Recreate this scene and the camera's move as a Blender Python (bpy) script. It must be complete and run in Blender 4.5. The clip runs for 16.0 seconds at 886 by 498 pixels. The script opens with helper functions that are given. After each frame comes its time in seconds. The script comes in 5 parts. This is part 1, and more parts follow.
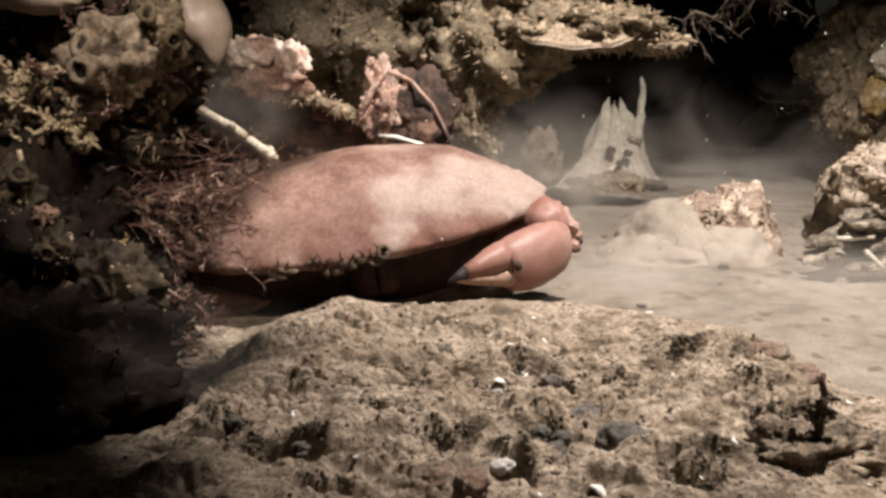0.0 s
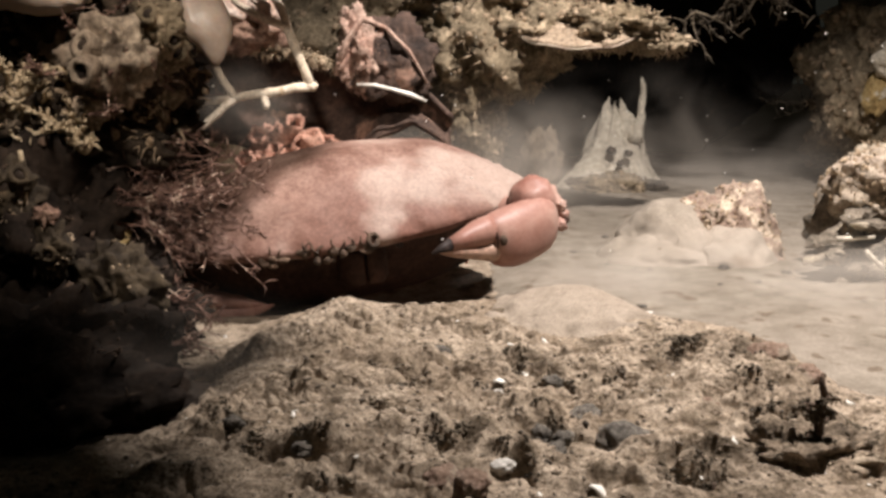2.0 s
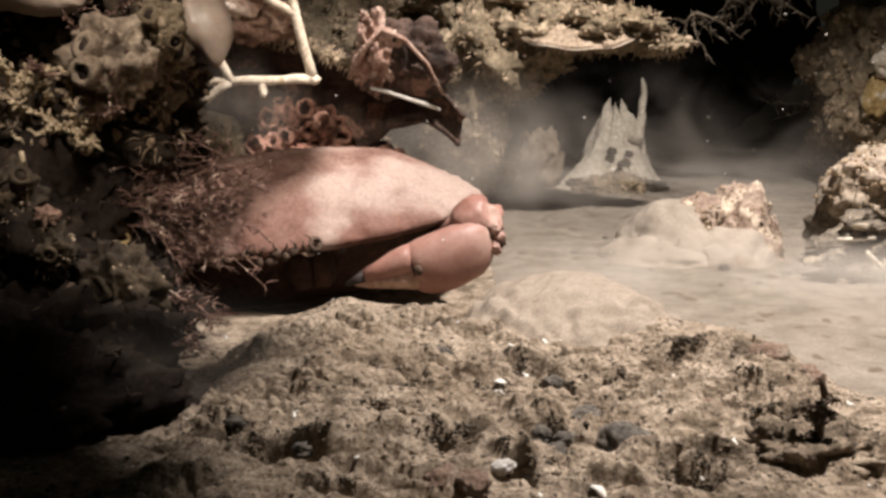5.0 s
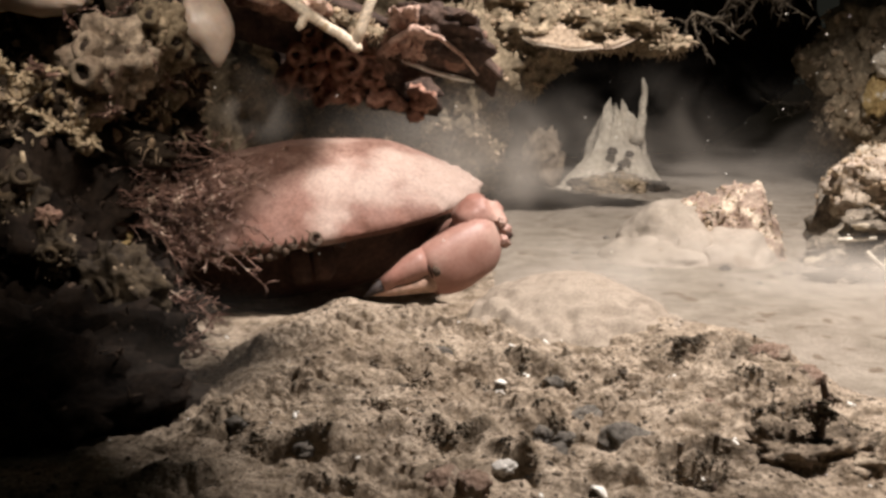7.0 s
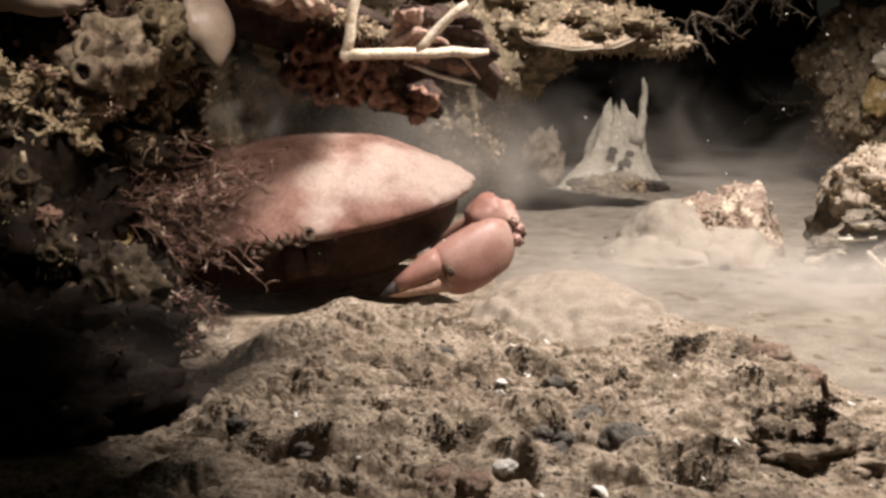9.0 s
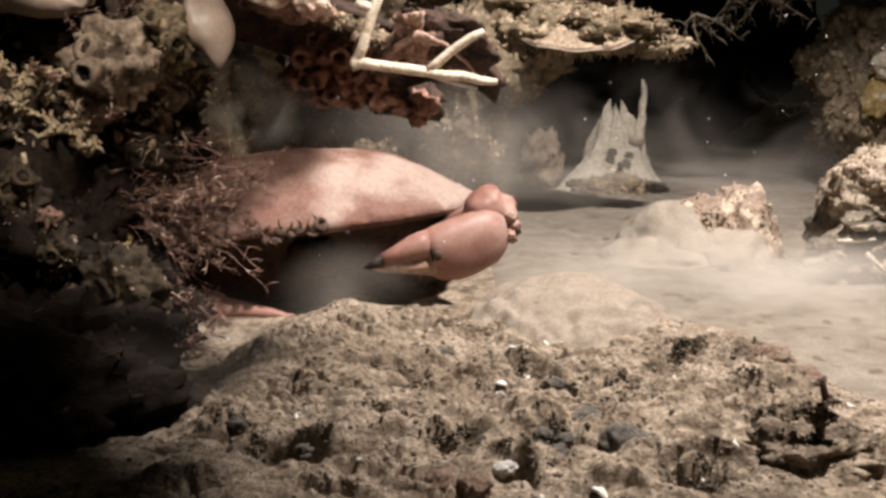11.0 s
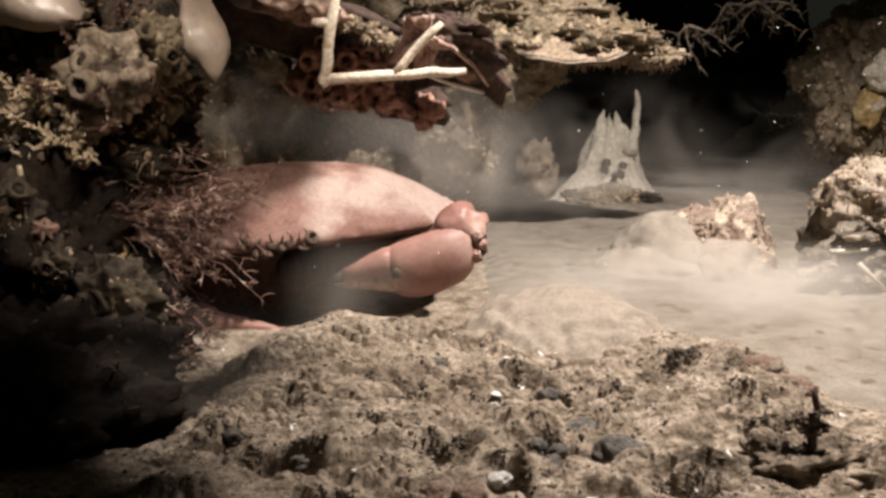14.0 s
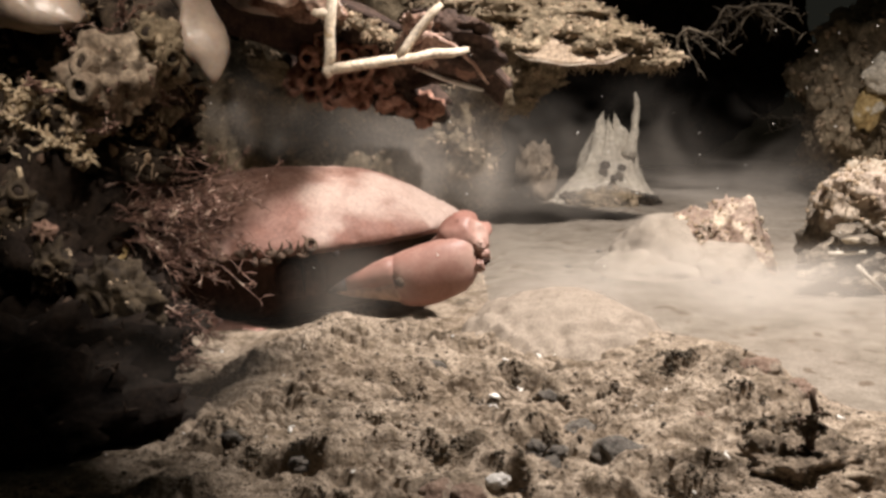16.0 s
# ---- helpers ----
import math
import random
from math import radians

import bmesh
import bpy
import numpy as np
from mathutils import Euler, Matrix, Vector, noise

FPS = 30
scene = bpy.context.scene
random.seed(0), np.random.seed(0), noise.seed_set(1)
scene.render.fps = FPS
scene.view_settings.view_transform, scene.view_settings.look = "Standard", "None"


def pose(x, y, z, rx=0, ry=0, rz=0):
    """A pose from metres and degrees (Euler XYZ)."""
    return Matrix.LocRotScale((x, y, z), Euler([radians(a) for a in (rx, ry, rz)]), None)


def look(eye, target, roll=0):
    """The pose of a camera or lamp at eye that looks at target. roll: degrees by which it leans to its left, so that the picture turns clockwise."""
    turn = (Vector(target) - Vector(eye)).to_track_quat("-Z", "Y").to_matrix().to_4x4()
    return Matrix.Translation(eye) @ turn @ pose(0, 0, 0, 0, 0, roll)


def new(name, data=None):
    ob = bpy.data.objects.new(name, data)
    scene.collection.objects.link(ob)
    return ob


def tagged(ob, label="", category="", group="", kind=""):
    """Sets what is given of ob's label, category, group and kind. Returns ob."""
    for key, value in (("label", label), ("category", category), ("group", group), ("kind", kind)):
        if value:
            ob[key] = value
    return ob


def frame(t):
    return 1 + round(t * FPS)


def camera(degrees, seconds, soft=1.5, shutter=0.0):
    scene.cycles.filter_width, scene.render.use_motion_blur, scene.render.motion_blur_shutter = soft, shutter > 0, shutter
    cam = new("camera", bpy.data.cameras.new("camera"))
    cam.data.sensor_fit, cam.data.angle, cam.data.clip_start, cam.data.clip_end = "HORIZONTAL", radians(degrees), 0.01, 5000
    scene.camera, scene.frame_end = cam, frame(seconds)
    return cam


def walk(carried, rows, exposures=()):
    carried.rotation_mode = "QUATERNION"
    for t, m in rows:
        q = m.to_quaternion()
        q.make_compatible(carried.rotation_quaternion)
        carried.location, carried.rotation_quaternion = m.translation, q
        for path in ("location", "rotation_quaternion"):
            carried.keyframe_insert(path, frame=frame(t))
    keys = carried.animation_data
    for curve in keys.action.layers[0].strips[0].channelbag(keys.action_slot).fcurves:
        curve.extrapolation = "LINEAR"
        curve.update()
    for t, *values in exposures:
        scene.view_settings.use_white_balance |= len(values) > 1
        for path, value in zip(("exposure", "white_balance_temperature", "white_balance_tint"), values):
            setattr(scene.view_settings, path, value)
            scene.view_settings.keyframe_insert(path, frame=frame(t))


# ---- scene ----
cam = camera(50, 16.0, soft=3.0)
walk(cam, [
    (0, pose(0.0003, 0.0007, 0.1096, 79.969, -0.011, -0.092)),
    (0.5, pose(0.0003, 0.0007, 0.1095, 79.992, 0.001, -0.093)),
    (1, pose(0.0004, 0.0007, 0.1095, 79.992, 0.001, -0.083)),
    (1.5, pose(0.0005, 0.0007, 0.1095, 79.993, -0.001, -0.072)),
    (2, pose(0.0004, 0.0004, 0.1097, 79.978, 0.011, -0.061)),
    (2.5, pose(0.0003, 0.0004, 0.1097, 79.987, 0.013, -0.071)),
    (3, pose(0.0004, 0.0006, 0.1098, 79.977, -0.006, -0.041)),
    (3.5, pose(0.0003, 0.0006, 0.1098, 79.987, -0.009, -0.042)),
    (4, pose(0.0004, 0.0004, 0.1097, 80.025, -0.009, -0.031)),
    (6.5, pose(0.0002, 0.0000, 0.1100, 80.002, 0.000, -0.021)),
    (7, pose(0.0002, 0.0001, 0.1100, 80.004, 0.001, 0.001)),
    (7.5, pose(-0.0000, -0.0000, 0.1100, 80.000, 0.000, -0.000)),
    (8, pose(0.0000, -0.0000, 0.1100, 80.000, 0.000, 0.000)),
    (8.5, pose(0.0000, -0.0000, 0.1100, 80.000, 0.000, -0.000)),
    (9, pose(-0.0000, -0.0000, 0.1100, 79.998, -0.001, -0.001)),
    (11.5, pose(-0.0003, -0.0008, 0.1105, 80.067, -0.027, -0.043)),
    (12, pose(-0.0001, -0.0010, 0.1104, 80.121, -0.024, 0.006)),
    (12.5, pose(0.0002, -0.0011, 0.1106, 80.228, -0.021, -0.130)),
    (13, pose(-0.0000, -0.0014, 0.1107, 80.321, -0.046, -0.170)),
    (13.5, pose(0.0002, -0.0019, 0.1109, 80.502, -0.073, -0.275)),
    (14, pose(-0.0001, -0.0022, 0.1114, 80.626, 0.022, -0.355)),
    (14.5, pose(0.0001, -0.0026, 0.1115, 80.787, 0.015, -0.354)),
    (15, pose(-0.0000, -0.0026, 0.1115, 80.832, -0.000, -0.422)),
    (15.5, pose(-0.0002, -0.0026, 0.1116, 80.800, -0.018, -0.427)),
    (16, pose(0.0000, -0.0029, 0.1115, 80.744, -0.043, -0.391)),
])

# ---- light: a diver's lamp above and beside the camera, an added fill lamp, dark water all round ----
world = bpy.data.worlds.new("dark_water")
scene.world = world
world.use_nodes = True
world.node_tree.nodes["Background"].inputs[0].default_value = (0.50, 0.50, 0.40, 1)
world.node_tree.nodes["Background"].inputs[1].default_value = 0.022
scene.view_settings.exposure = 0.0


def dive_and_fill_lamp(eye, target, watts, angle, radius, colour):
    data = bpy.data.lights.new("dive_and_fill_lamp", "SPOT")
    data.energy, data.spot_size, data.spot_blend, data.shadow_soft_size, data.color = watts, radians(angle), 0.7, radius, colour
    ob = new("dive_and_fill_lamp", data)
    ob.matrix_world = look(eye, target)
    return ob


dive_and_fill_lamp((0.20, 0.32, 0.62), (0.198, 0.525, 0.0), 44, 81, 0.016, (1.0, 0.915, 0.87))
# fill lamp, added to brighten the left rock and the slab
dive_and_fill_lamp((-0.10, 0.15, 0.38), (-0.158, 0.47, 0.125), 5.6, 46, 0.03, (1.0, 0.875, 0.77))

# ---- materials ----


def links(mat, *pairs):
    for a, b in pairs:
        mat.node_tree.links.new(a, b)


def material(name, dark, light, scale=60.0, rough=0.85, bump=0.3, spots=None, spot_scale=25.0, spot_at=0.62, specular=0.3, depth=0.002, coarse=None, coarse_amount=0.5, subsurface=0.0, grain_scale=6.0, grain_amount=0.4, spot_soft=0.08, spot_amount=0.9, low=0.36, high=0.66, lumps=0.0, lump_scale=200.0):
    """Mottled natural surface: fine grain between two colours, coarse stains of a third, and spots of a fourth."""
    mat = bpy.data.materials.new(name)
    mat.use_nodes = True
    nodes = mat.node_tree.nodes
    bsdf = nodes["Principled BSDF"]
    bsdf.inputs["Roughness"].default_value = rough
    bsdf.inputs["Specular IOR Level"].default_value = specular
    if subsurface:
        bsdf.inputs["Subsurface Weight"].default_value = subsurface
        bsdf.inputs["Subsurface Radius"].default_value = (0.004, 0.002, 0.001)
    coord = nodes.new("ShaderNodeTexCoord")
    fine = nodes.new("ShaderNodeTexNoise")
    fine.inputs["Scale"].default_value, fine.inputs["Detail"].default_value, fine.inputs["Roughness"].default_value = scale, 8, 0.7
    ramp = nodes.new("ShaderNodeValToRGB")
    ramp.color_ramp.elements[0].position, ramp.color_ramp.elements[1].position = low, high
    ramp.color_ramp.elements[0].color, ramp.color_ramp.elements[1].color = (*dark, 1), (*light, 1)
    links(mat, (coord.outputs["Object"], fine.inputs["Vector"]), (fine.outputs["Fac"], ramp.inputs["Fac"]))
    colour = ramp.outputs["Color"]

    def layer(colour, tint, at, size, soft, amount, detail):
        tex = nodes.new("ShaderNodeTexNoise")
        tex.inputs["Scale"].default_value, tex.inputs["Detail"].default_value = size, detail
        cut = nodes.new("ShaderNodeMapRange")
        cut.interpolation_type = "SMOOTHSTEP"
        cut.inputs["From Min"].default_value, cut.inputs["From Max"].default_value, cut.inputs["To Max"].default_value = at, at + soft, amount
        mix = nodes.new("ShaderNodeMix")
        mix.data_type = "RGBA"
        mix.inputs["B"].default_value = (*tint, 1)
        links(mat, (coord.outputs["Object"], tex.inputs["Vector"]), (tex.outputs["Fac"], cut.inputs["Value"]), (cut.outputs["Result"], mix.inputs["Factor"]), (colour, mix.inputs["A"]))
        return mix.outputs["Result"]

    grain = nodes.new("ShaderNodeTexNoise")
    grain.inputs["Scale"].default_value, grain.inputs["Detail"].default_value, grain.inputs["Roughness"].default_value = scale * grain_scale, 4, 0.7
    level = nodes.new("ShaderNodeMapRange")
    level.inputs["From Min"].default_value, level.inputs["From Max"].default_value = 0.32, 0.68
    level.inputs["To Min"].default_value, level.inputs["To Max"].default_value = 1 - grain_amount, 1 + grain_amount
    tone = nodes.new("ShaderNodeVectorMath")
    tone.operation = "SCALE"
    links(mat, (coord.outputs["Object"], grain.inputs["Vector"]), (grain.outputs["Fac"], level.inputs["Value"]))
    if coarse:
        colour = layer(colour, coarse, 0.46, scale * 0.18, 0.2, coarse_amount, 3)
    if spots:
        colour = layer(colour, spots, spot_at, spot_scale, spot_soft, spot_amount, 5)
    links(mat, (colour, tone.inputs[0]), (level.outputs["Result"], tone.inputs["Scale"]), (tone.outputs["Vector"], bsdf.inputs["Base Color"]))
    if bump:
        tex = nodes.new("ShaderNodeTexNoise")
        tex.inputs["Scale"].default_value, tex.inputs["Detail"].default_value, tex.inputs["Roughness"].default_value = scale * 4, 6, 0.7
        node = nodes.new("ShaderNodeBump")
        node.inputs["Strength"].default_value, node.inputs["Distance"].default_value = bump, depth
        links(mat, (coord.outputs["Object"], tex.inputs["Vector"]), (tex.outputs["Fac"], node.inputs["Height"]), (node.outputs["Normal"], bsdf.inputs["Normal"]))
        if lumps:
            coarse_tex, coarse_node = nodes.new("ShaderNodeTexNoise"), nodes.new("ShaderNodeBump")
            coarse_tex.inputs["Scale"].default_value, coarse_tex.inputs["Detail"].default_value = lump_scale, 4
            coarse_node.inputs["Strength"].default_value, coarse_node.inputs["Distance"].default_value = 1.0, lumps
            links(mat, (coord.outputs["Object"], coarse_tex.inputs["Vector"]), (coarse_tex.outputs["Fac"], coarse_node.inputs["Height"]), (coarse_node.outputs["Normal"], node.inputs["Normal"]))
    return mat


M = {
    "mud": material("silty_mud", (0.178, 0.136, 0.094), (0.44, 0.357, 0.272), 110, 0.95, 0.9, (0.085, 0.064, 0.043), 62, 0.545, 0.12, 0.0018, (0.215, 0.162, 0.112), 0.6, grain_scale=7, grain_amount=0.38, spot_soft=0.12, spot_amount=0.72, low=0.36, high=0.60, lumps=0.0026, lump_scale=260),
    "pebble": material("dark_pebble", (0.055, 0.048, 0.040), (0.17, 0.148, 0.122), 190, 0.85, 0.6, (0.27, 0.225, 0.17), 90, 0.60),
    "pale_pebble": material("pale_pebble", (0.30, 0.28, 0.25), (0.6, 0.57, 0.52), 160, 0.6, 0.2),
    "pink_pebble": material("pink_crust_pebble", (0.15, 0.092, 0.064), (0.34, 0.245, 0.185), 190, 0.9, 0.9, (0.30, 0.24, 0.18), 120, 0.50),
    "shell_white": material("white_shell", (0.62, 0.58, 0.5), (0.85, 0.83, 0.78), 200, 0.45, 0.15, specular=0.5),
    "rock": material("encrusted_rock", (0.09, 0.07, 0.045), (0.34, 0.27, 0.18), 70, 0.9, 0.9, (0.48, 0.38, 0.26), 60, 0.60, 0.2, 0.002, (0.16, 0.12, 0.07), 0.6),
    # near-black base carries the shade of unlit hollows; the rust spots are its own
    "shaded_rock": material("cave_shade_rock", (0.009, 0.0065, 0.005), (0.034, 0.023, 0.016), 60, 0.9, 0.8, (0.07, 0.04, 0.025), 50, 0.64, 0.15),
    "pale_rock": material("pale_crusted_rock", (0.27, 0.22, 0.16), (0.52, 0.45, 0.35), 90, 0.9, 0.8, (0.16, 0.12, 0.08), 70, 0.60, 0.2, 0.002, (0.45, 0.33, 0.27), 0.6),
    "carapace": material("crab_shell", (0.132, 0.070, 0.052), (0.285, 0.184, 0.148), 32, 0.64, 0.6, (0.355, 0.275, 0.230), 17, 0.51, 0.24, 0.0007, (0.158, 0.072, 0.051), 0.8, grain_scale=16, grain_amount=0.18, spot_soft=0.13, spot_amount=0.8, low=0.38, high=0.62),
    "claw": material("crab_claw", (0.245, 0.112, 0.084), (0.385, 0.232, 0.187), 40, 0.50, 0.3, (0.43, 0.31, 0.255), 40, 0.58, 0.36, 0.0004, (0.26, 0.118, 0.086), 0.6, grain_scale=14, grain_amount=0.10, spot_soft=0.18, spot_amount=0.6),
    "claw_cream": material("joint_cream", (0.50, 0.36, 0.26), (0.64, 0.50, 0.39), 90, 0.5, 0.15, specular=0.4),
    "claw_pale": material("claw_cream", (0.30, 0.165, 0.12), (0.42, 0.295, 0.22), 60, 0.45, 0.1, specular=0.45),
    "claw_tip": material("claw_tip_black", (0.02, 0.015, 0.014), (0.06, 0.042, 0.036), 60, 0.65, 0.2, specular=0.25),
    # pale in life; near-black carries shade under the shell, also colours dark joints
    "under": material("shaded_crab_underside", (0.025, 0.013, 0.009), (0.07, 0.034, 0.024), 60, 0.8, 0.3),
    "leg": material("crab_leg", (0.36, 0.10, 0.06), (0.55, 0.22, 0.14), 70, 0.5, 0.3, (0.14, 0.07, 0.04), 90, 0.62, 0.4),
    "turf": material("dusty_turf", (0.20, 0.14, 0.085), (0.46, 0.36, 0.25), 90, 0.9, 0.2),
    "red_weed": material("red_brown_weed", (0.060, 0.030, 0.022), (0.30, 0.175, 0.130), 220, 0.6, 0.2, (0.60, 0.46, 0.36), 150, 0.58, 0.4),
    "squirt": material("pale_sea_squirt", (0.30, 0.23, 0.18), (0.49, 0.40, 0.325), 30, 0.30, 0.2, (0.26, 0.18, 0.125), 24, 0.58, specular=0.5, subsurface=0.25, grain_amount=0.08, spot_soft=0.25, spot_amount=0.7),
    # dark rock; on the left wall it carries the shade of gaps between growths
    "gap_rock": material("dark_gap_shade_rock", (0.014, 0.010, 0.007), (0.085, 0.062, 0.042), 90, 0.9, 0.9, (0.24, 0.185, 0.125), 60, 0.62, 0.15, 0.002),
    # dark fuzz colour; in the mud hollows it also stands in for shade
    "moss": material("dark_turf_and_shade", (0.026, 0.020, 0.014), (0.175, 0.140, 0.098), 160, 0.95, 0.4),
    "frond": material("tan_frond", (0.28, 0.20, 0.12), (0.60, 0.50, 0.34), 120, 0.85, 0.3, (0.12, 0.08, 0.05), 80, 0.60),
    "sponge": material("grey_sponge", (0.17, 0.125, 0.088), (0.44, 0.355, 0.26), 70, 0.8, 0.6, (0.065, 0.045, 0.03), 50, 0.55),
    "white_sponge": material("white_sponge", (0.42, 0.37, 0.29), (0.66, 0.60, 0.49), 70, 0.8, 0.5, (0.2, 0.16, 0.12), 60, 0.63),
    "yellow": material("yellow_sponge", (0.22, 0.14, 0.05), (0.50, 0.38, 0.18), 80, 0.8, 0.6, (0.5, 0.45, 0.36), 60, 0.55),
    "tube": material("worm_tube_brick", (0.30, 0.135, 0.090), (0.74, 0.44, 0.33), 170, 0.9, 1.0, (0.10, 0.055, 0.04), 90, 0.58),
    # plug colour that stands in for the darkness inside pores
    "pore_shade": material("hollow_shade", (0.02, 0.014, 0.01), (0.05, 0.035, 0.025), 80, 0.9, 0.2),
    "slate_tube": material("grey_tube", (0.06, 0.05, 0.038), (0.30, 0.25, 0.19), 110, 0.9, 0.7, (0.42, 0.36, 0.27), 60, 0.56),
    "stalk": material("cream_stalk", (0.54, 0.44, 0.32), (0.74, 0.65, 0.52), 90, 0.7, 0.25, (0.42, 0.30, 0.17), 80, 0.64),
    # dark tone carries the slab's inner shade; the rusty spots are its own
    "slab_in": material("shaded_shell_inside", (0.022, 0.015, 0.012), (0.105, 0.066, 0.049), 60, 0.85, 0.6, (0.25, 0.15, 0.108), 45, 0.60),
    "red_crust": material("red_crust", (0.21, 0.14, 0.105), (0.46, 0.37, 0.29), 120, 0.9, 0.7, (0.56, 0.46, 0.35), 60, 0.52),
    "twig": material("black_twig", (0.035, 0.024, 0.017), (0.16, 0.105, 0.072), 120, 0.85, 0.5),
    "silt_bed": material("pale_silt", (0.150, 0.126, 0.098), (0.255, 0.222, 0.178), 60, 0.97, 0.9, (0.13, 0.10, 0.073), 70, 0.60, 0.1, 0.001, (0.28, 0.24, 0.197), 0.5, grain_scale=12, grain_amount=0.22),
    "heap": material("fresh_silt", (0.25, 0.205, 0.160), (0.33, 0.276, 0.220), 160, 0.97, 0.8, (0.24, 0.19, 0.14), 150, 0.66, 0.1, 0.0008, (0.32, 0.268, 0.213), 0.5, grain_scale=8, grain_amount=0.2, spot_amount=0.5),
    "silt_rock": material("silted_stone", (0.225, 0.190, 0.150), (0.34, 0.295, 0.240), 50, 0.95, 0.5, (0.20, 0.155, 0.115), 45, 0.60, 0.1, 0.0012, (0.38, 0.325, 0.27), 0.5, grain_scale=14, grain_amount=0.15, spot_soft=0.16, spot_amount=0.6),
    "rust_crust": material("rust_crust", (0.13, 0.068, 0.047), (0.46, 0.30, 0.22), 90, 0.9, 0.8, (0.50, 0.37, 0.28), 50, 0.58),
    "pink_shell": material("pinkish_shell", (0.50, 0.29, 0.20), (0.84, 0.74, 0.64), 55, 0.5, 0.3, specular=0.45),
    "foot": material("dusty_brown_foot", (0.07, 0.052, 0.035), (0.34, 0.265, 0.19), 120, 0.95, 0.9, (0.42, 0.34, 0.25), 70, 0.56),
    # sponge colour dimmed to carry the hollow's shade
    "shaded_sponge": material("shaded_olive_sponge", (0.020, 0.014, 0.009), (0.080, 0.058, 0.034), 60, 0.85, 0.5, (0.14, 0.10, 0.06), 40, 0.62),
    "pink_flank": material("pink_flank", (0.24, 0.125, 0.088), (0.62, 0.46, 0.37), 70, 0.85, 0.8, (0.14, 0.075, 0.05), 45, 0.56),
    "old_shell": material("old_shell", (0.20, 0.145, 0.095), (0.42, 0.33, 0.24), 90, 0.85, 0.5, (0.12, 0.09, 0.06), 60, 0.58),
}


def silt_material(name, density):
    """Thin cloud of fine silt: see-through, patchy, fading out towards its edge."""
    mat = bpy.data.materials.new(name)
    mat.use_nodes = True
    nodes = mat.node_tree.nodes
    bsdf, out = nodes["Principled BSDF"], nodes["Material Output"]
    bsdf.inputs["Base Color"].default_value = (0.32, 0.288, 0.248, 1)
    bsdf.inputs["Roughness"].default_value, bsdf.inputs["Specular IOR Level"].default_value = 1.0, 0.0
    coord, mapping = nodes.new("ShaderNodeTexCoord"), nodes.new("ShaderNodeMapping")
    mapping.inputs["Location"].default_value, mapping.inputs["Scale"].default_value = (-1, -1, 0), (2, 2, 0)
    ball = nodes.new("ShaderNodeTexGradient")
    ball.gradient_type = "SPHERICAL"
    fade = nodes.new("ShaderNodeMapRange")
    fade.interpolation_type = "SMOOTHSTEP"
    fade.inputs["From Max"].default_value = 1.0
    tex = nodes.new("ShaderNodeTexNoise")
    tex.inputs["Scale"].default_value, tex.inputs["Detail"].default_value, tex.inputs["Roughness"].default_value, tex.inputs["Distortion"].default_value = 13, 2, 0.45, 0.5
    info = nodes.new("ShaderNodeObjectInfo")
    shift = nodes.new("ShaderNodeVectorMath")
    patch = nodes.new("ShaderNodeMapRange")
    patch.interpolation_type = "SMOOTHSTEP"
    patch.inputs["From Min"].default_value, patch.inputs["From Max"].default_value = 0.30, 0.66
    times, more, see, mix = nodes.new("ShaderNodeMath"), nodes.new("ShaderNodeMath"), nodes.new("ShaderNodeBsdfTransparent"), nodes.new("ShaderNodeMixShader")
    times.operation = more.operation = "MULTIPLY"
    links(mat, (coord.outputs["Generated"], mapping.inputs["Vector"]), (mapping.outputs["Vector"], ball.inputs["Vector"]), (ball.outputs["Fac"], fade.inputs["Value"]),
          (coord.outputs["Object"], shift.inputs[0]), (info.outputs["Random"], shift.inputs[1]), (shift.outputs["Vector"], tex.inputs["Vector"]),
          (tex.outputs["Fac"], patch.inputs["Value"]), (patch.outputs["Result"], times.inputs[0]), (fade.outputs["Result"], times.inputs[1]),
          (times.outputs["Value"], more.inputs[0]), (more.outputs["Value"], mix.inputs["Fac"]), (see.outputs["BSDF"], mix.inputs[1]), (bsdf.outputs["BSDF"], mix.inputs[2]), (mix.outputs["Shader"], out.inputs["Surface"]))
    more.inputs[1].default_value = density
    return mat


M["low_silt"] = silt_material("drifting_silt", 0.46)
M["thick_silt"] = silt_material("thick_silt", 0.62)
M["haze_silt"] = silt_material("rising_silt", 0.55)
M["thin_silt"] = silt_material("thin_silt", 0.34)

# ---- mesh tools ----


class Shape:
    """Collects points and faces for one mesh."""

    def __init__(self):
        self.v, self.f = [], []

    def add(self, verts, faces):
        n = len(self.v)
        self.v.extend(verts)
        self.f.extend([tuple(i + n for i in f) for f in faces])
        return self

    def moved(self, m):
        self.v = [tuple(m @ Vector(p)) for p in self.v]
        return self

    def mesh(self, name, mat, smooth=True):
        me = bpy.data.meshes.new(name)
        me.from_pydata([tuple(p) for p in self.v], [], self.f)
        me.materials.append(M[mat])
        me.shade_smooth() if smooth else me.shade_flat()
        return me


def part(name, shape, mat, parent=None, label="", at=None, smooth=True):
    """One mesh object, under a thing or on its own, at the pose at."""
    ob = new(name, shape.mesh(name, mat, smooth) if isinstance(shape, Shape) else shape)
    if parent:
        ob.parent = parent
    if at is not None:
        ob.matrix_basis = at
    return tagged(ob, label)


def thing(name, label, category, group="", at=None, kind=""):
    ob = new(name)
    ob.empty_display_size = 0.01
    if at is not None:
        ob.matrix_basis = at
    return tagged(ob, label, category, group, kind)


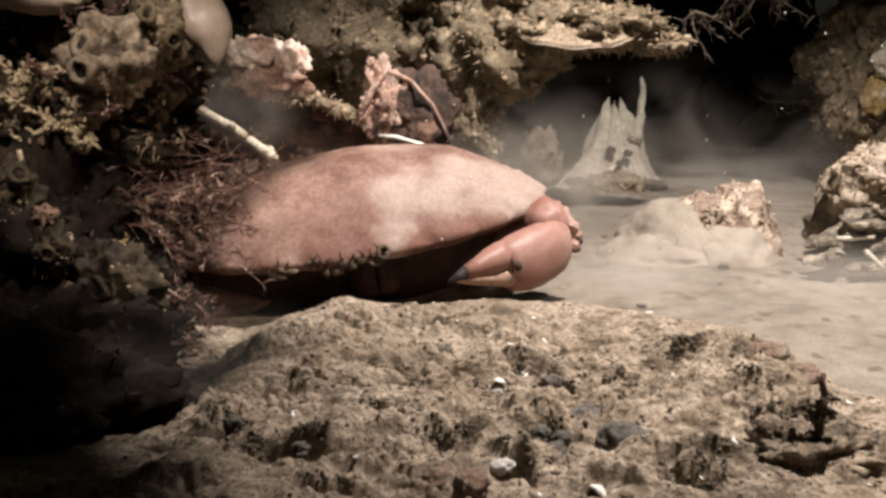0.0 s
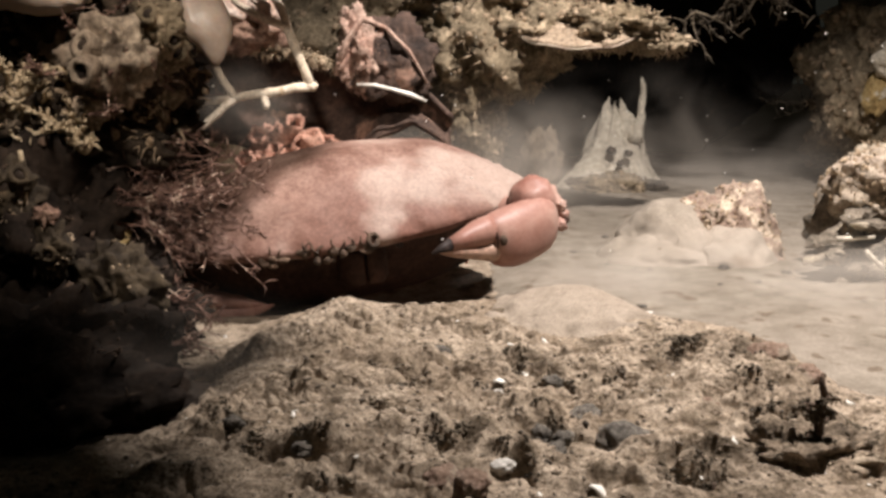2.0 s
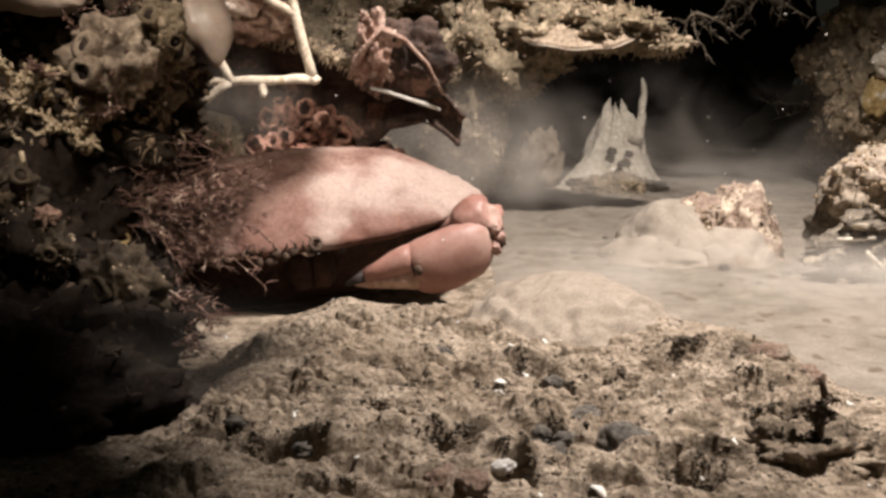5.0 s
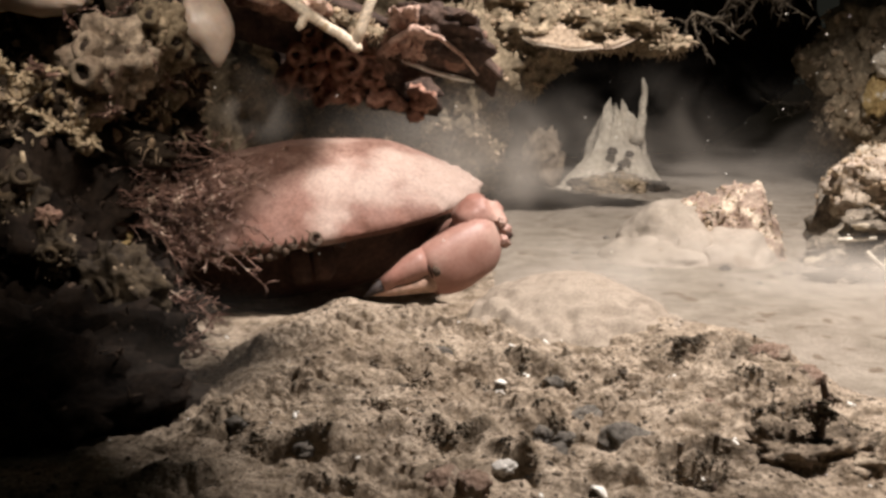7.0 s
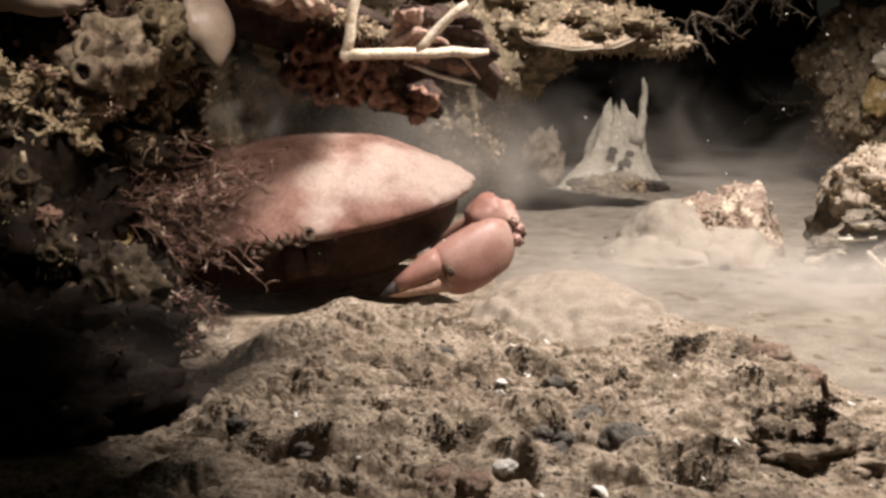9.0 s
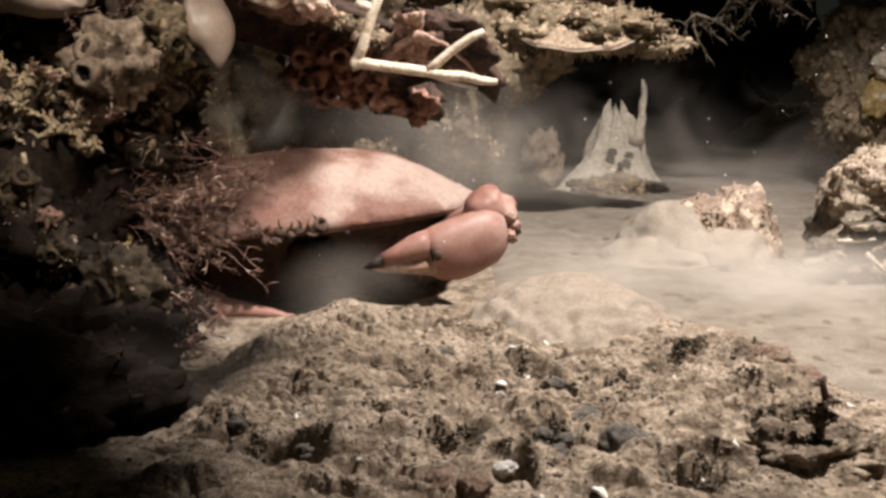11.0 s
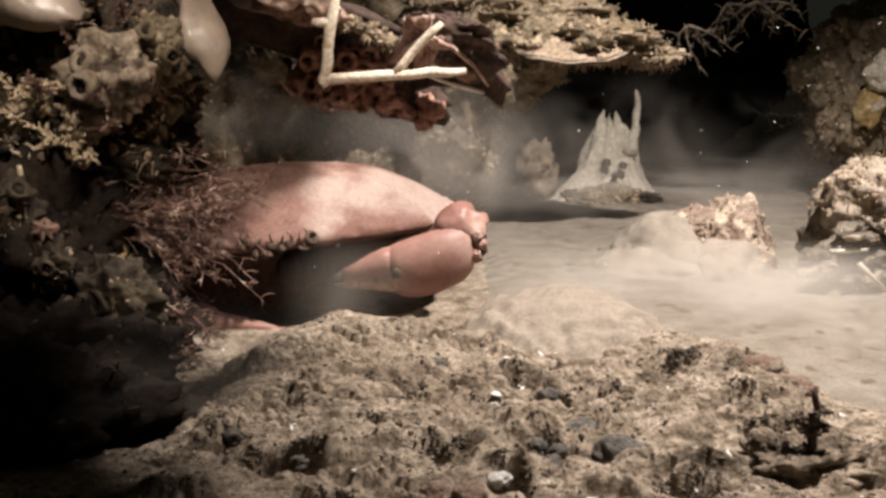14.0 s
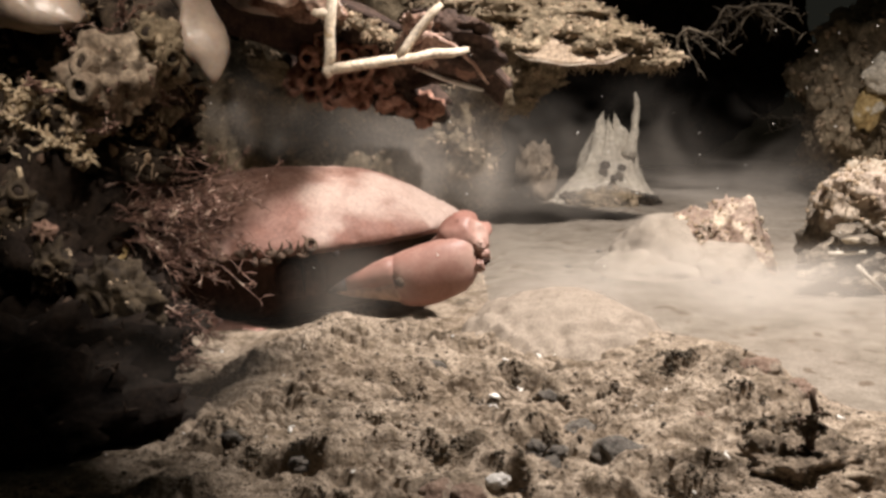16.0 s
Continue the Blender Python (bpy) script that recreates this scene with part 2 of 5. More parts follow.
def ico(sub):
    bm = bmesh.new()
    bmesh.ops.create_icosphere(bm, subdivisions=sub, radius=1)
    v, f = [p.co.copy() for p in bm.verts], [tuple(q.index for q in p.verts) for p in bm.faces]
    bm.free()
    return v, f


ICO = {n: ico(n) for n in (1, 2, 3, 4, 5, 6)}


def fractal(p, scale, octaves=4, gain=0.9):
    return noise.fractal(p * scale, gain, 2.1, octaves)


def blob(centre, radii, rough=0.2, scale=3.0, sub=4, seed=0, octaves=5, fine=0.0, fine_scale=20.0, squash=None):
    """Uneven lump: a ball whose surface is pushed in and out."""
    v, f = ICO[sub]
    off, c = Vector((seed * 3.7, seed * 1.3, -seed * 2.1)), Vector(centre)
    out = []
    for n in v:
        k = 1 + rough * fractal(n + off, scale, octaves)
        if fine:
            k += fine * (abs(noise.noise((n + off) * fine_scale)) - 0.25) + 0.5 * fine * noise.noise((n - off) * fine_scale * 2.3)
        p = Vector((n.x * radii[0] * k, n.y * radii[1] * k, n.z * radii[2] * k))
        if squash is not None and p.z < -squash:
            p.z = -squash
        out.append(p + c)
    return Shape().add(out, f)


def ring_frame(d):
    a = Vector((0, 0, 1)) if abs(d.z) < 0.9 else Vector((1, 0, 0))
    u = d.cross(a).normalized()
    return u, d.cross(u).normalized()


def tube(points, radii, sides=6, cap=True, flat=1.0):
    """Round rod along a line of points, with a radius at each."""
    pts = [Vector(p) for p in points]
    rs = list(radii) if hasattr(radii, "__len__") else [radii] * len(pts)
    v, f = [], []
    u = None
    for i, p in enumerate(pts):
        d = (pts[min(i + 1, len(pts) - 1)] - pts[max(i - 1, 0)]).normalized()
        if u is None:
            u, w = ring_frame(d)
        else:
            u = (u - d * u.dot(d)).normalized()
            w = d.cross(u)
        for s in range(sides):
            a = 2 * math.pi * s / sides
            v.append(p + u * (rs[i] * math.cos(a)) + w * (rs[i] * flat * math.sin(a)))
    for i in range(len(pts) - 1):
        for s in range(sides):
            t = (s + 1) % sides
            f.append((i * sides + s, i * sides + t, (i + 1) * sides + t, (i + 1) * sides + s))
    if cap:
        f.append(tuple(range(sides))[::-1])
        f.append(tuple((len(pts) - 1) * sides + s for s in range(sides)))
    return Shape().add(v, f)


def bent(a, b, sag, n=6, rng=random, wobble=0.0):
    """Points from a to b, bowed by the vector sag."""
    a, b, sag = Vector(a), Vector(b), Vector(sag)
    out = []
    for i in range(n):
        t = i / (n - 1)
        p = a.lerp(b, t) + sag * (4 * t * (1 - t))
        if wobble and 0 < i < n - 1:
            p += Vector((rng.uniform(-1, 1), rng.uniform(-1, 1), rng.uniform(-1, 1))) * wobble
        out.append(p)
    return out


def join(*shapes):
    s = Shape()
    for q in shapes:
        s.add(q.v, q.f)
    return s


def turf(shapes, count, size, rng, keep=None, lumps=0.35, thick=0.10):
    """Short fuzz and crumbs growing out of the given surfaces."""
    out = Shape()
    crumb_v, crumb_f = ICO[1]
    pool = []
    for s in shapes:
        for q in s.f:
            a, b, c = (Vector(s.v[i]) for i in q[:3])
            n = (b - a).cross(c - a)
            if n.length > 1e-12:
                pool.append((a, b, c, n.normalized(), n.length))
    total, acc = 0.0, []
    for q in pool:
        total += q[4]
        acc.append(total)
    picks = rng.choices(range(len(pool)), cum_weights=acc, k=count)
    for i in picks:
        a, b, c, n, _ = pool[i]
        r1, r2 = rng.random(), rng.random()
        if r1 + r2 > 1:
            r1, r2 = 1 - r1, 1 - r2
        p = a + (b - a) * r1 + (c - a) * r2
        if keep and not keep(p, n):
            continue
        s = size * rng.uniform(0.4, 1.6)
        if rng.random() < lumps:
            k = s * 0.42
            m = Euler((rng.random() * 6, rng.random() * 6, rng.random() * 6)).to_matrix()
            out.add([p + m @ Vector((q.x * k * rng.uniform(0.6, 1.4), q.y * k * rng.uniform(0.6, 1.4), q.z * k * 0.7)) for q in crumb_v], crumb_f)
        else:
            for _ in range(rng.randint(1, 3)):
                d = (n + Vector((rng.gauss(0, 0.7), rng.gauss(0, 0.7), rng.gauss(0, 0.7)))).normalized()
                tip = p + d * s + Vector((0, 0, -0.2 * s))
                mid = p + d * s * 0.5 + Vector((rng.uniform(-1, 1), rng.uniform(-1, 1), rng.uniform(-1, 1))) * s * 0.18
                t = tube([p - n * s * 0.1, mid, tip], [s * thick, s * thick * 0.8, s * thick * 0.35], 3, True)
                out.add(t.v, t.f)
    return out

# ---- seabed ----
CREST_X = (-0.20, -0.091, -0.071, -0.041, 0.004, 0.029, 0.054, 0.067, 0.088, 0.108, 0.125, 0.132, 0.145, 0.30)
CREST_Z = (-0.004, -0.006, 0.006, 0.014, 0.012, 0.0125, 0.0125, 0.0135, 0.0165, 0.0175, 0.0150, 0.0105, 0.008, 0.0)
CREST_Y = (0.38, 0.40, 0.408, 0.41, 0.409, 0.411, 0.412, 0.402, 0.375, 0.35, 0.328, 0.297, 0.287, 0.26)
# hollows in the mud: x, y, half length, half width, slant, depth
HOLLOWS = ((0.0318, 0.2680, 0.0060, 0.0058, 0.0, 0.0100), (0.0390, 0.3130, 0.0085, 0.0040, -0.9, 0.0068), (0.0280, 0.3290, 0.0060, 0.0032, -0.5, 0.0045), (-0.0680, 0.2830, 0.0070, 0.0060, -0.8, 0.0065), (-0.0440, 0.2600, 0.0150, 0.0036, -0.15, 0.0070),
           (-0.0270, 0.3250, 0.0170, 0.0030, -0.1, 0.0042), (-0.0130, 0.3125, 0.0120, 0.0036, 0.0, 0.0046), (0.0020, 0.2660, 0.0080, 0.0045, 0.0, 0.0042), (0.0220, 0.2520, 0.0060, 0.0030, -0.5, 0.0050), (0.0690, 0.2450, 0.0110, 0.0045, 0.2, 0.0070),
           (0.1130, 0.2600, 0.0100, 0.0080, -0.5, 0.0085), (0.0960, 0.2600, 0.0070, 0.0050, 0.3, 0.0045), (0.1020, 0.2970, 0.0090, 0.0035, -0.3, 0.0040), (0.0170, 0.3080, 0.0070, 0.0026, 0.0, 0.0036), (0.0560, 0.3110, 0.0090, 0.0026, 0.1, 0.0030),
           (-0.0720, 0.2460, 0.0080, 0.0036, 0.0, 0.0045), (-0.0270, 0.2390, 0.0070, 0.0028, 0.0, 0.0045), (0.0860, 0.3280, 0.0090, 0.0070, 0.4, 0.0046), (-0.0560, 0.3060, 0.0100, 0.0020, 0.1, 0.0020), (-0.0180, 0.2880, 0.0080, 0.0020, -0.2, 0.0022))
# broken lips of silt facing the near side: from x, to x, y, height
LEDGES = ((-0.050, -0.002, 0.3290, 0.0052), (-0.038, -0.008, 0.3140, 0.0040), (-0.060, -0.026, 0.2620, 0.0058), (-0.078, -0.058, 0.2830, 0.0050), (-0.040, -0.002, 0.3520, 0.0026), (-0.074, -0.030, 0.3850, 0.0024), (0.020, 0.034, 0.3320, 0.0046), (0.031, 0.046, 0.3160, 0.0056),
          (0.024, 0.040, 0.2720, 0.0058), (0.092, 0.114, 0.2980, 0.0042), (0.056, 0.082, 0.2490, 0.0056), (-0.018, 0.006, 0.2690, 0.0040), (0.014, 0.030, 0.2550, 0.0046), (0.048, 0.082, 0.3760, 0.0022), (-0.004, 0.028, 0.3690, 0.0022), (-0.036, -0.018, 0.2410, 0.0048),
          (-0.082, -0.062, 0.2490, 0.0042), (-0.032, -0.009, 0.2900, 0.0026), (-0.006, 0.021, 0.3140, 0.0034), (0.042, 0.067, 0.3140, 0.0032), (0.094, 0.120, 0.2660, 0.0056), (0.090, 0.108, 0.3240, 0.0034), (-0.066, -0.040, 0.3080, 0.0022), (-0.066, -0.032, 0.3400, 0.0024), (0.050, 0.076, 0.2820, 0.0026), (-0.004, 0.018, 0.2820, 0.0022))


def smooth(t):
    t = max(0.0, min(1.0, t))
    return t * t * (3 - 2 * t)


def ground(x, y, detail=True):
    hc, yc = float(np.interp(x, CREST_X, CREST_Z)), float(np.interp(x, CREST_X, CREST_Y))
    p = Vector((x, y, 0))
    front = smooth((yc + 0.012 - y) / 0.02)
    if y < yc:
        z = hc * max(0.0, (y - 0.20) / (yc - 0.20)) ** 1.1
    else:
        z = hc * (1 - smooth((y - yc) / 0.045))
    # the crab has dug itself a shallow pit
    z -= 0.010 * math.exp(-(((x + 0.05) / 0.09) ** 2 + ((y - 0.50) / 0.05) ** 2))
    if not detail:
        return z
    far = smooth((y - 0.7) / 0.5)
    z += (0.0026 * front + 0.0012 + 0.002 * far) * noise.fractal(p * (28 - 18 * far), 0.9, 2.1, 3)
    if front > 0.02:
        # smoother under the heap that the crab pushes up, and where silt has settled
        cap = math.exp(-(((x - 0.058) / 0.036) ** 2 + ((y - 0.392) / 0.032) ** 2))
        side = smooth((x + 0.100) / 0.030)
        clod = front * (1 - 0.6 * cap) * (1 - 0.5 * smooth((y - yc + 0.03) / 0.03)) * (0.25 + 0.75 * side)
        rough = smooth(0.42 + 1.7 * noise.noise(Vector((x * 26 + 3, y * 44 + 8, 1))))
        for hx, hy, a, b, slant, d in HOLLOWS:
            u, w = x - hx, y - hy - slant * (x - hx)
            q = (u / a) ** 2 + (w / b) ** 2
            if q < 6:
                q *= 1 + 0.7 * noise.noise(p * 130) + 0.4 * noise.noise(p * 320)
                z -= 1.25 * d * math.exp(-max(0.0, q) ** 1.4)
                rough = max(rough, math.exp(-0.4 * max(0.0, q)))
        for x0, x1, yl, h in LEDGES:
            if x0 - 0.012 < x < x1 + 0.012 and abs(y - yl) < 0.06:
                yw = y - yl - 0.007 * noise.noise(Vector((x * 60, yl * 90, 2))) - 0.0024 * noise.noise(Vector((x * 190, yl * 90, 5)))
                if yw > 0:
                    z += clod * h * smooth(yw / 0.0026) * math.exp(-yw / 0.020) * smooth((x - x0 + 0.012) / 0.02) * smooth((x1 + 0.012 - x) / 0.02)
        warp = Vector((x * 0.62 + 0.010 * noise.noise(p * 38), y * 1.7 + 0.012 * noise.noise(p * 30 + Vector((5, 2, 1))), 0))
        z += clod * (0.0013 * math.tanh(noise.noise(warp * 34) * 5) + 0.0012 * math.tanh(noise.noise(warp * 80 + Vector((7, 1, 3))) * 6) + 0.0006 * noise.noise(warp * 170 + Vector((2, 9, 3))))
        z += clod * rough * 1.25 * (0.0024 * math.tanh(noise.noise(warp * 150 + Vector((2, 4, 3))) * 6) + 0.0028 * (abs(noise.noise(p * 120)) - 0.2) + 0.0022 * (abs(noise.noise(p * 230 + Vector((1, 4, 2)))) - 0.2))
        z += front * (0.0004 + 0.0011 * rough * side) * noise.fractal(p * 330, 0.8, 2.1, 3)
    else:
        z += 0.0006 * noise.fractal(p * 140, 0.8, 2.2, 3)
    return z


def seabed():
    xs = np.concatenate([np.linspace(-40, -1, 14)[:-1], np.linspace(-1, -0.26, 40)[:-1], np.concatenate([np.linspace(-0.26, -0.13, 60)[:-1], np.linspace(-0.13, 0.17, 620)[:-1], np.linspace(0.17, 0.27, 60)]), np.linspace(0.27, 1.2, 40)[1:], np.linspace(1.2, 40, 14)[1:]])
    ys = np.concatenate([np.linspace(-40, -0.2, 12)[:-1], np.linspace(-0.2, 0.20, 40)[:-1], np.linspace(0.20, 0.45, 470), np.linspace(0.45, 1.5, 180)[1:], np.linspace(1.5, 40, 25)[1:]])
    v = [(x, y, ground(x, y)) for y in ys for x in xs]
    n = len(xs)
    f = [(j * n + i, j * n + i + 1, (j + 1) * n + i + 1, (j + 1) * n + i) for j in range(len(ys) - 1) for i in range(n - 1)]
    ob = part("ground", Shape().add(v, f), "mud", label="lumpy brown silty seabed with ledges and hollows")
    return tagged(ob, category="seabed", kind="structure")


seabed()


def silt_blanket():
    """Pale settled silt: a thin sheet that fills the ground behind the mound."""
    xs, ys = np.linspace(-0.10, 0.75, 330), np.linspace(0.27, 1.35, 330)
    v = []
    for y in ys:
        for x in xs:
            yc = float(np.interp(x, CREST_X, CREST_Y))
            p = Vector((x, y, 0))
            behind = smooth((y - yc - 0.012 + 0.012 * noise.noise(p * 50)) / 0.03)
            edge = smooth((x - 0.0) / 0.05) * smooth((0.74 - x) / 0.1) * smooth((1.34 - y) / 0.1)
            m = behind * edge
            v.append((x, y, ground(x, y) - 0.004 + 0.0062 * m))
    n = len(xs)
    f = [(j * n + i, j * n + i + 1, (j + 1) * n + i + 1, (j + 1) * n + i) for j in range(len(ys) - 1) for i in range(n - 1)]
    return tagged(part("silt_bed", Shape().add(v, f), "silt_bed", label="smooth pale silt settled behind the mound"), category="seabed", kind="structure")


silt_blanket()


def silt_heap():
    """Heap of pale silt that the crab's pincer pushes up on the mound: a smooth dome with a crumbly front edge."""
    v, f, n = [], [], 110
    for j in range(n + 1):
        for i in range(n + 1):
            x, y = -0.006 + 0.126 * i / n, 0.325 + 0.125 * j / n
            p = Vector((x, y, 0))
            a, b = (x - 0.056) / (0.054 if x < 0.056 else 0.058), (y - 0.408) / (0.070 if y < 0.408 else 0.036)
            r = math.sqrt(a * a + b * b) * (1 + 0.16 * noise.noise(p * 55) + 0.08 * noise.noise(p * 140))
            dome = 0.0185 * max(0.0, 1 - r) ** 1.15 / (1 + 0.25 * math.exp(-r * 8))
            rim = smooth((r - 0.25) / 0.4)
            z = 0.6 * ground(x, y, True) + 0.4 * ground(x, y, False) + dome - 0.005 * smooth((r - 0.60 + 0.25 * noise.noise(p * 110)) / 0.35)
            z += 0.0005 * noise.fractal(p * 120, 0.9, 2.1, 3) + rim * 0.0028 * (abs(noise.noise(p * 80)) - 0.18) + rim * 0.002 * noise.noise(p * 170)
            v.append((x, y, z))
    for j in range(n):
        for i in range(n):
            f.append((j * (n + 1) + i, j * (n + 1) + i + 1, (j + 1) * (n + 1) + i + 1, (j + 1) * (n + 1) + i))
    return tagged(part("silt_mound", Shape().add(v, f), "heap", label="pale smooth heap of silt pushed up on the mud"), category="silt heap")


HEAP = silt_heap()


def grit_material():
    mat = material("grit", (0.20, 0.152, 0.107), (0.40, 0.325, 0.25), 260, 0.95, 0.6, grain_scale=5)
    nodes = mat.node_tree.nodes
    geo, ramp, tone = nodes.new("ShaderNodeNewGeometry"), nodes.new("ShaderNodeMapRange"), nodes.new("ShaderNodeVectorMath")
    ramp.inputs["To Min"].default_value, ramp.inputs["To Max"].default_value = 0.18, 1.25
    tone.operation = "SCALE"
    base = nodes["Principled BSDF"].inputs["Base Color"]
    before = base.links[0].from_socket
    links(mat, (geo.outputs["Random Per Island"], ramp.inputs["Value"]), (before, tone.inputs[0]), (ramp.outputs["Result"], tone.inputs["Scale"]), (tone.outputs["Vector"], base))
    return mat


M["grit"] = grit_material()


def crumbs():
    """Loose grit and crumbs of mud lying in drifts over the near slope."""
    rng = random.Random(5)
    s = Shape()
    v, f = ICO[1]
    n = 0
    while n < 15000:
        x, y = rng.uniform(-0.17, 0.20), 0.215 + 0.21 * rng.random()
        if y > float(np.interp(x, CREST_X, CREST_Y)) + 0.012:
            continue
        cap = math.exp(-(((x - 0.058) / 0.036) ** 2 + ((y - 0.392) / 0.032) ** 2))
        if noise.noise(Vector((x, y * 1.6, 3)) * 42) + 0.5 * noise.noise(Vector((x, y, 9)) * 120) - cap < rng.uniform(-0.6, 0.5):
            continue
        r = 0.00022 + 0.0009 * rng.random() ** 5
        c = Vector((x, y, ground(x, y) - r * 0.1))
        a, k, w, h = rng.uniform(0, 6.3), r * rng.uniform(0.8, 1.8), r * rng.uniform(0.6, 1.1), r * rng.uniform(0.5, 0.9)
        ca, sa = math.cos(a), math.sin(a)
        s.add([c + Vector((q.x * k * ca - q.y * w * sa, q.x * k * sa + q.y * w * ca, q.z * h)) for q in v], f)
        n += 1
    return tagged(part("grit", s, "grit", label="loose brown grit and mud crumbs on the seabed", smooth=False), category="grit", kind="stuff")


crumbs()


def turf_and_shade_patches():
    """Dark short turf in patches on the ledges, and dark crumbs as shade in the hollows."""
    rng = random.Random(41)
    # every hollow gets dark crumbs that act as its shade
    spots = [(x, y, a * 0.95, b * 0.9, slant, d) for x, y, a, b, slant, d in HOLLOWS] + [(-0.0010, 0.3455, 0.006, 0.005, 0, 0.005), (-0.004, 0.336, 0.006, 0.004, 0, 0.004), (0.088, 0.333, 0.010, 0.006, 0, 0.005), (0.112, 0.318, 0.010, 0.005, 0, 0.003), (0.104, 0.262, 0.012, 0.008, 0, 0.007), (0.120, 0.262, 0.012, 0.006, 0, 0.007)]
    s = Shape()
    v, f = ICO[1]
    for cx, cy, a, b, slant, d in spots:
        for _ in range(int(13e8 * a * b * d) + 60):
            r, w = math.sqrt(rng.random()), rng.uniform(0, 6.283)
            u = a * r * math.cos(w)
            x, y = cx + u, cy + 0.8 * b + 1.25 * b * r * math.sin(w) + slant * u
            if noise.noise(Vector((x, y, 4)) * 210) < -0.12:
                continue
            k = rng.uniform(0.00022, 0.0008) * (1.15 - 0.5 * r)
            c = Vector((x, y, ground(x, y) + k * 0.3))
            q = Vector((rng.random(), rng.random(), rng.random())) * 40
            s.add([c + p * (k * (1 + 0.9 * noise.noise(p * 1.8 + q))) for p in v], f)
    return tagged(part("moss", s, "moss", label="dark olive short turf on the mud ledges, and dark crumbs as shade in the hollows"), category="turf", kind="stuff")


turf_and_shade_patches()


def pebble(x, y, r, mat, label, group="", flat=0.6, seed=1, sink=0.25, name="pebble", category="pebble"):
    s = blob((0, 0, 0), (r, r * 0.8, r * flat), 0.30, 1.3, 4, seed, 5, 0.10, 8)
    ob = part(name, s, mat, label=label, at=pose(x, y, ground(x, y, False) + r * flat * ((0.85 if "dark" in label or "grey" in label else 0.62) - sink * 2), 0, 0, seed * 47 % 360))
    return tagged(ob, category=category, group=group)


PEBBLES = ((0.0547, 0.2690, 0.0098, "pebble", "large dark grey pebble half sunk in silty mud"), (-0.0009, 0.3456, 0.0050, "pebble", "dark knobbly pebble on the mud"),
           (0.0173, 0.2530, 0.0036, "pale_pebble", "small pale grey pebble on the mud"), (0.0457, 0.2870, 0.0062, "pebble", "grey-brown round pebble dusted with silt"),
           (-0.0177, 0.3035, 0.0056, "pink_pebble", "reddish flat pebble covered with silt"), (0.0845, 0.2881, 0.0055, "pink_pebble", "small pink crusted pebble on the slope"),
           (0.1150, 0.3230, 0.0085, "pink_pebble", "reddish crusted lump on the mud crest"), (0.0002, 0.2470, 0.0058, "pink_pebble", "brownish pink pebble in the mud"),
           (0.0086, 0.2430, 0.0060, "pink_pebble", "brown crusted lump beside a grey pebble"), (0.0160, 0.3065, 0.0028, "pebble", "dark small pebble on the ledge"),
           (0.0190, 0.3070, 0.0024, "pale_pebble", "pale chip of stone beside a dark pebble"), (0.0877, 0.3405, 0.0036, "pebble", "dark crusted pebble on the mud crest"),
           # the dark stones below are added to stand in for shade in the pits
           (0.0340, 0.2640, 0.0036, "pebble", "dark pebble added as shade at the bottom of a pit"), (0.0290, 0.2585, 0.0030, "pebble", "dark pebble added as shade at the edge of a pit"), (0.0375, 0.2720, 0.0040, "pebble", "dark stone added as shade beside a pit in the mud"), (0.0300, 0.2745, 0.0050, "pebble", "dark stone added as shade behind a pit"), (0.0390, 0.3165, 0.0042, "pebble", "dark stone added as shade in a crack of the mud"), (-0.0640, 0.2870, 0.0046, "pebble", "dark stone added as shade in a hollow"), (-0.0400, 0.2635, 0.0040, "pebble", "dark stone added as shade under a lip of silt"), (0.1240, 0.3080, 0.0060, "pink_pebble", "brown crusted lump on the slope"))
for n, (x, y, r, m, lab) in enumerate(PEBBLES):
    pebble(x, y, r, m, lab, "pebbles on the seabed", seed=n + 2, sink=0.36)


def shell_chip(r, seed):
    """Broken curved flake of shell."""
    rng = random.Random(seed)
    v, n = [], 9
    for j in (0, 1):
        for i in range(n):
            a = 2 * math.pi * i / n
            k = r * rng.uniform(0.6, 1.15)
            v.append((k * math.cos(a), k * 0.7 * math.sin(a), r * 0.12 * (1 - 2 * j) + 0.15 * r * math.cos(2 * a)))
        v.append((0, 0, r * 0.4 + r * 0.1 * (1 - 2 * j)))
    f = [(i, (i + 1) % n, n) for i in range(n)] + [(n + 1 + (i + 1) % n, n + 1 + i, 2 * n + 1) for i in range(n)] + [(i, n + 1 + i, n + 1 + (i + 1) % n, (i + 1) % n) for i in range(n)]
    return Shape().add(v, f).mesh("shell_fragment", "shell_white")


def shell_fragments():
    rng = random.Random(11)
    meshes = [shell_chip(1.0, k) for k in range(6)]
    spots = [(0.0426, 0.2424, 0.0042), (-0.0365, 0.383, 0.0020), (0.030, 0.268, 0.0022), (0.020, 0.312, 0.0026), (-0.070, 0.40, 0.001)]
    while len(spots) < 95:
        x, y = rng.uniform(-0.11, 0.19), rng.uniform(0.235, 0.42)
        spots.append((x, y, 0.0004 + 0.0013 * rng.random() ** 2.5))
    while len(spots) < 130:
        spots.append((rng.uniform(0.05, 0.34), rng.uniform(0.42, 0.75), rng.uniform(0.0006, 0.0018)))
    for n, (x, y, r) in enumerate(spots):
        ob = new("shell_fragment", meshes[n % 6])
        ob.matrix_basis = pose(x, y, ground(x, y) + r * 0.2, rng.uniform(-40, 40), rng.uniform(-40, 40), rng.uniform(0, 360)) @ Matrix.Diagonal((r, r, r, 1))
        tagged(ob, "broken white shell flake lying on brown silt", "shell fragment", "shell fragments on the seabed")


shell_fragments()


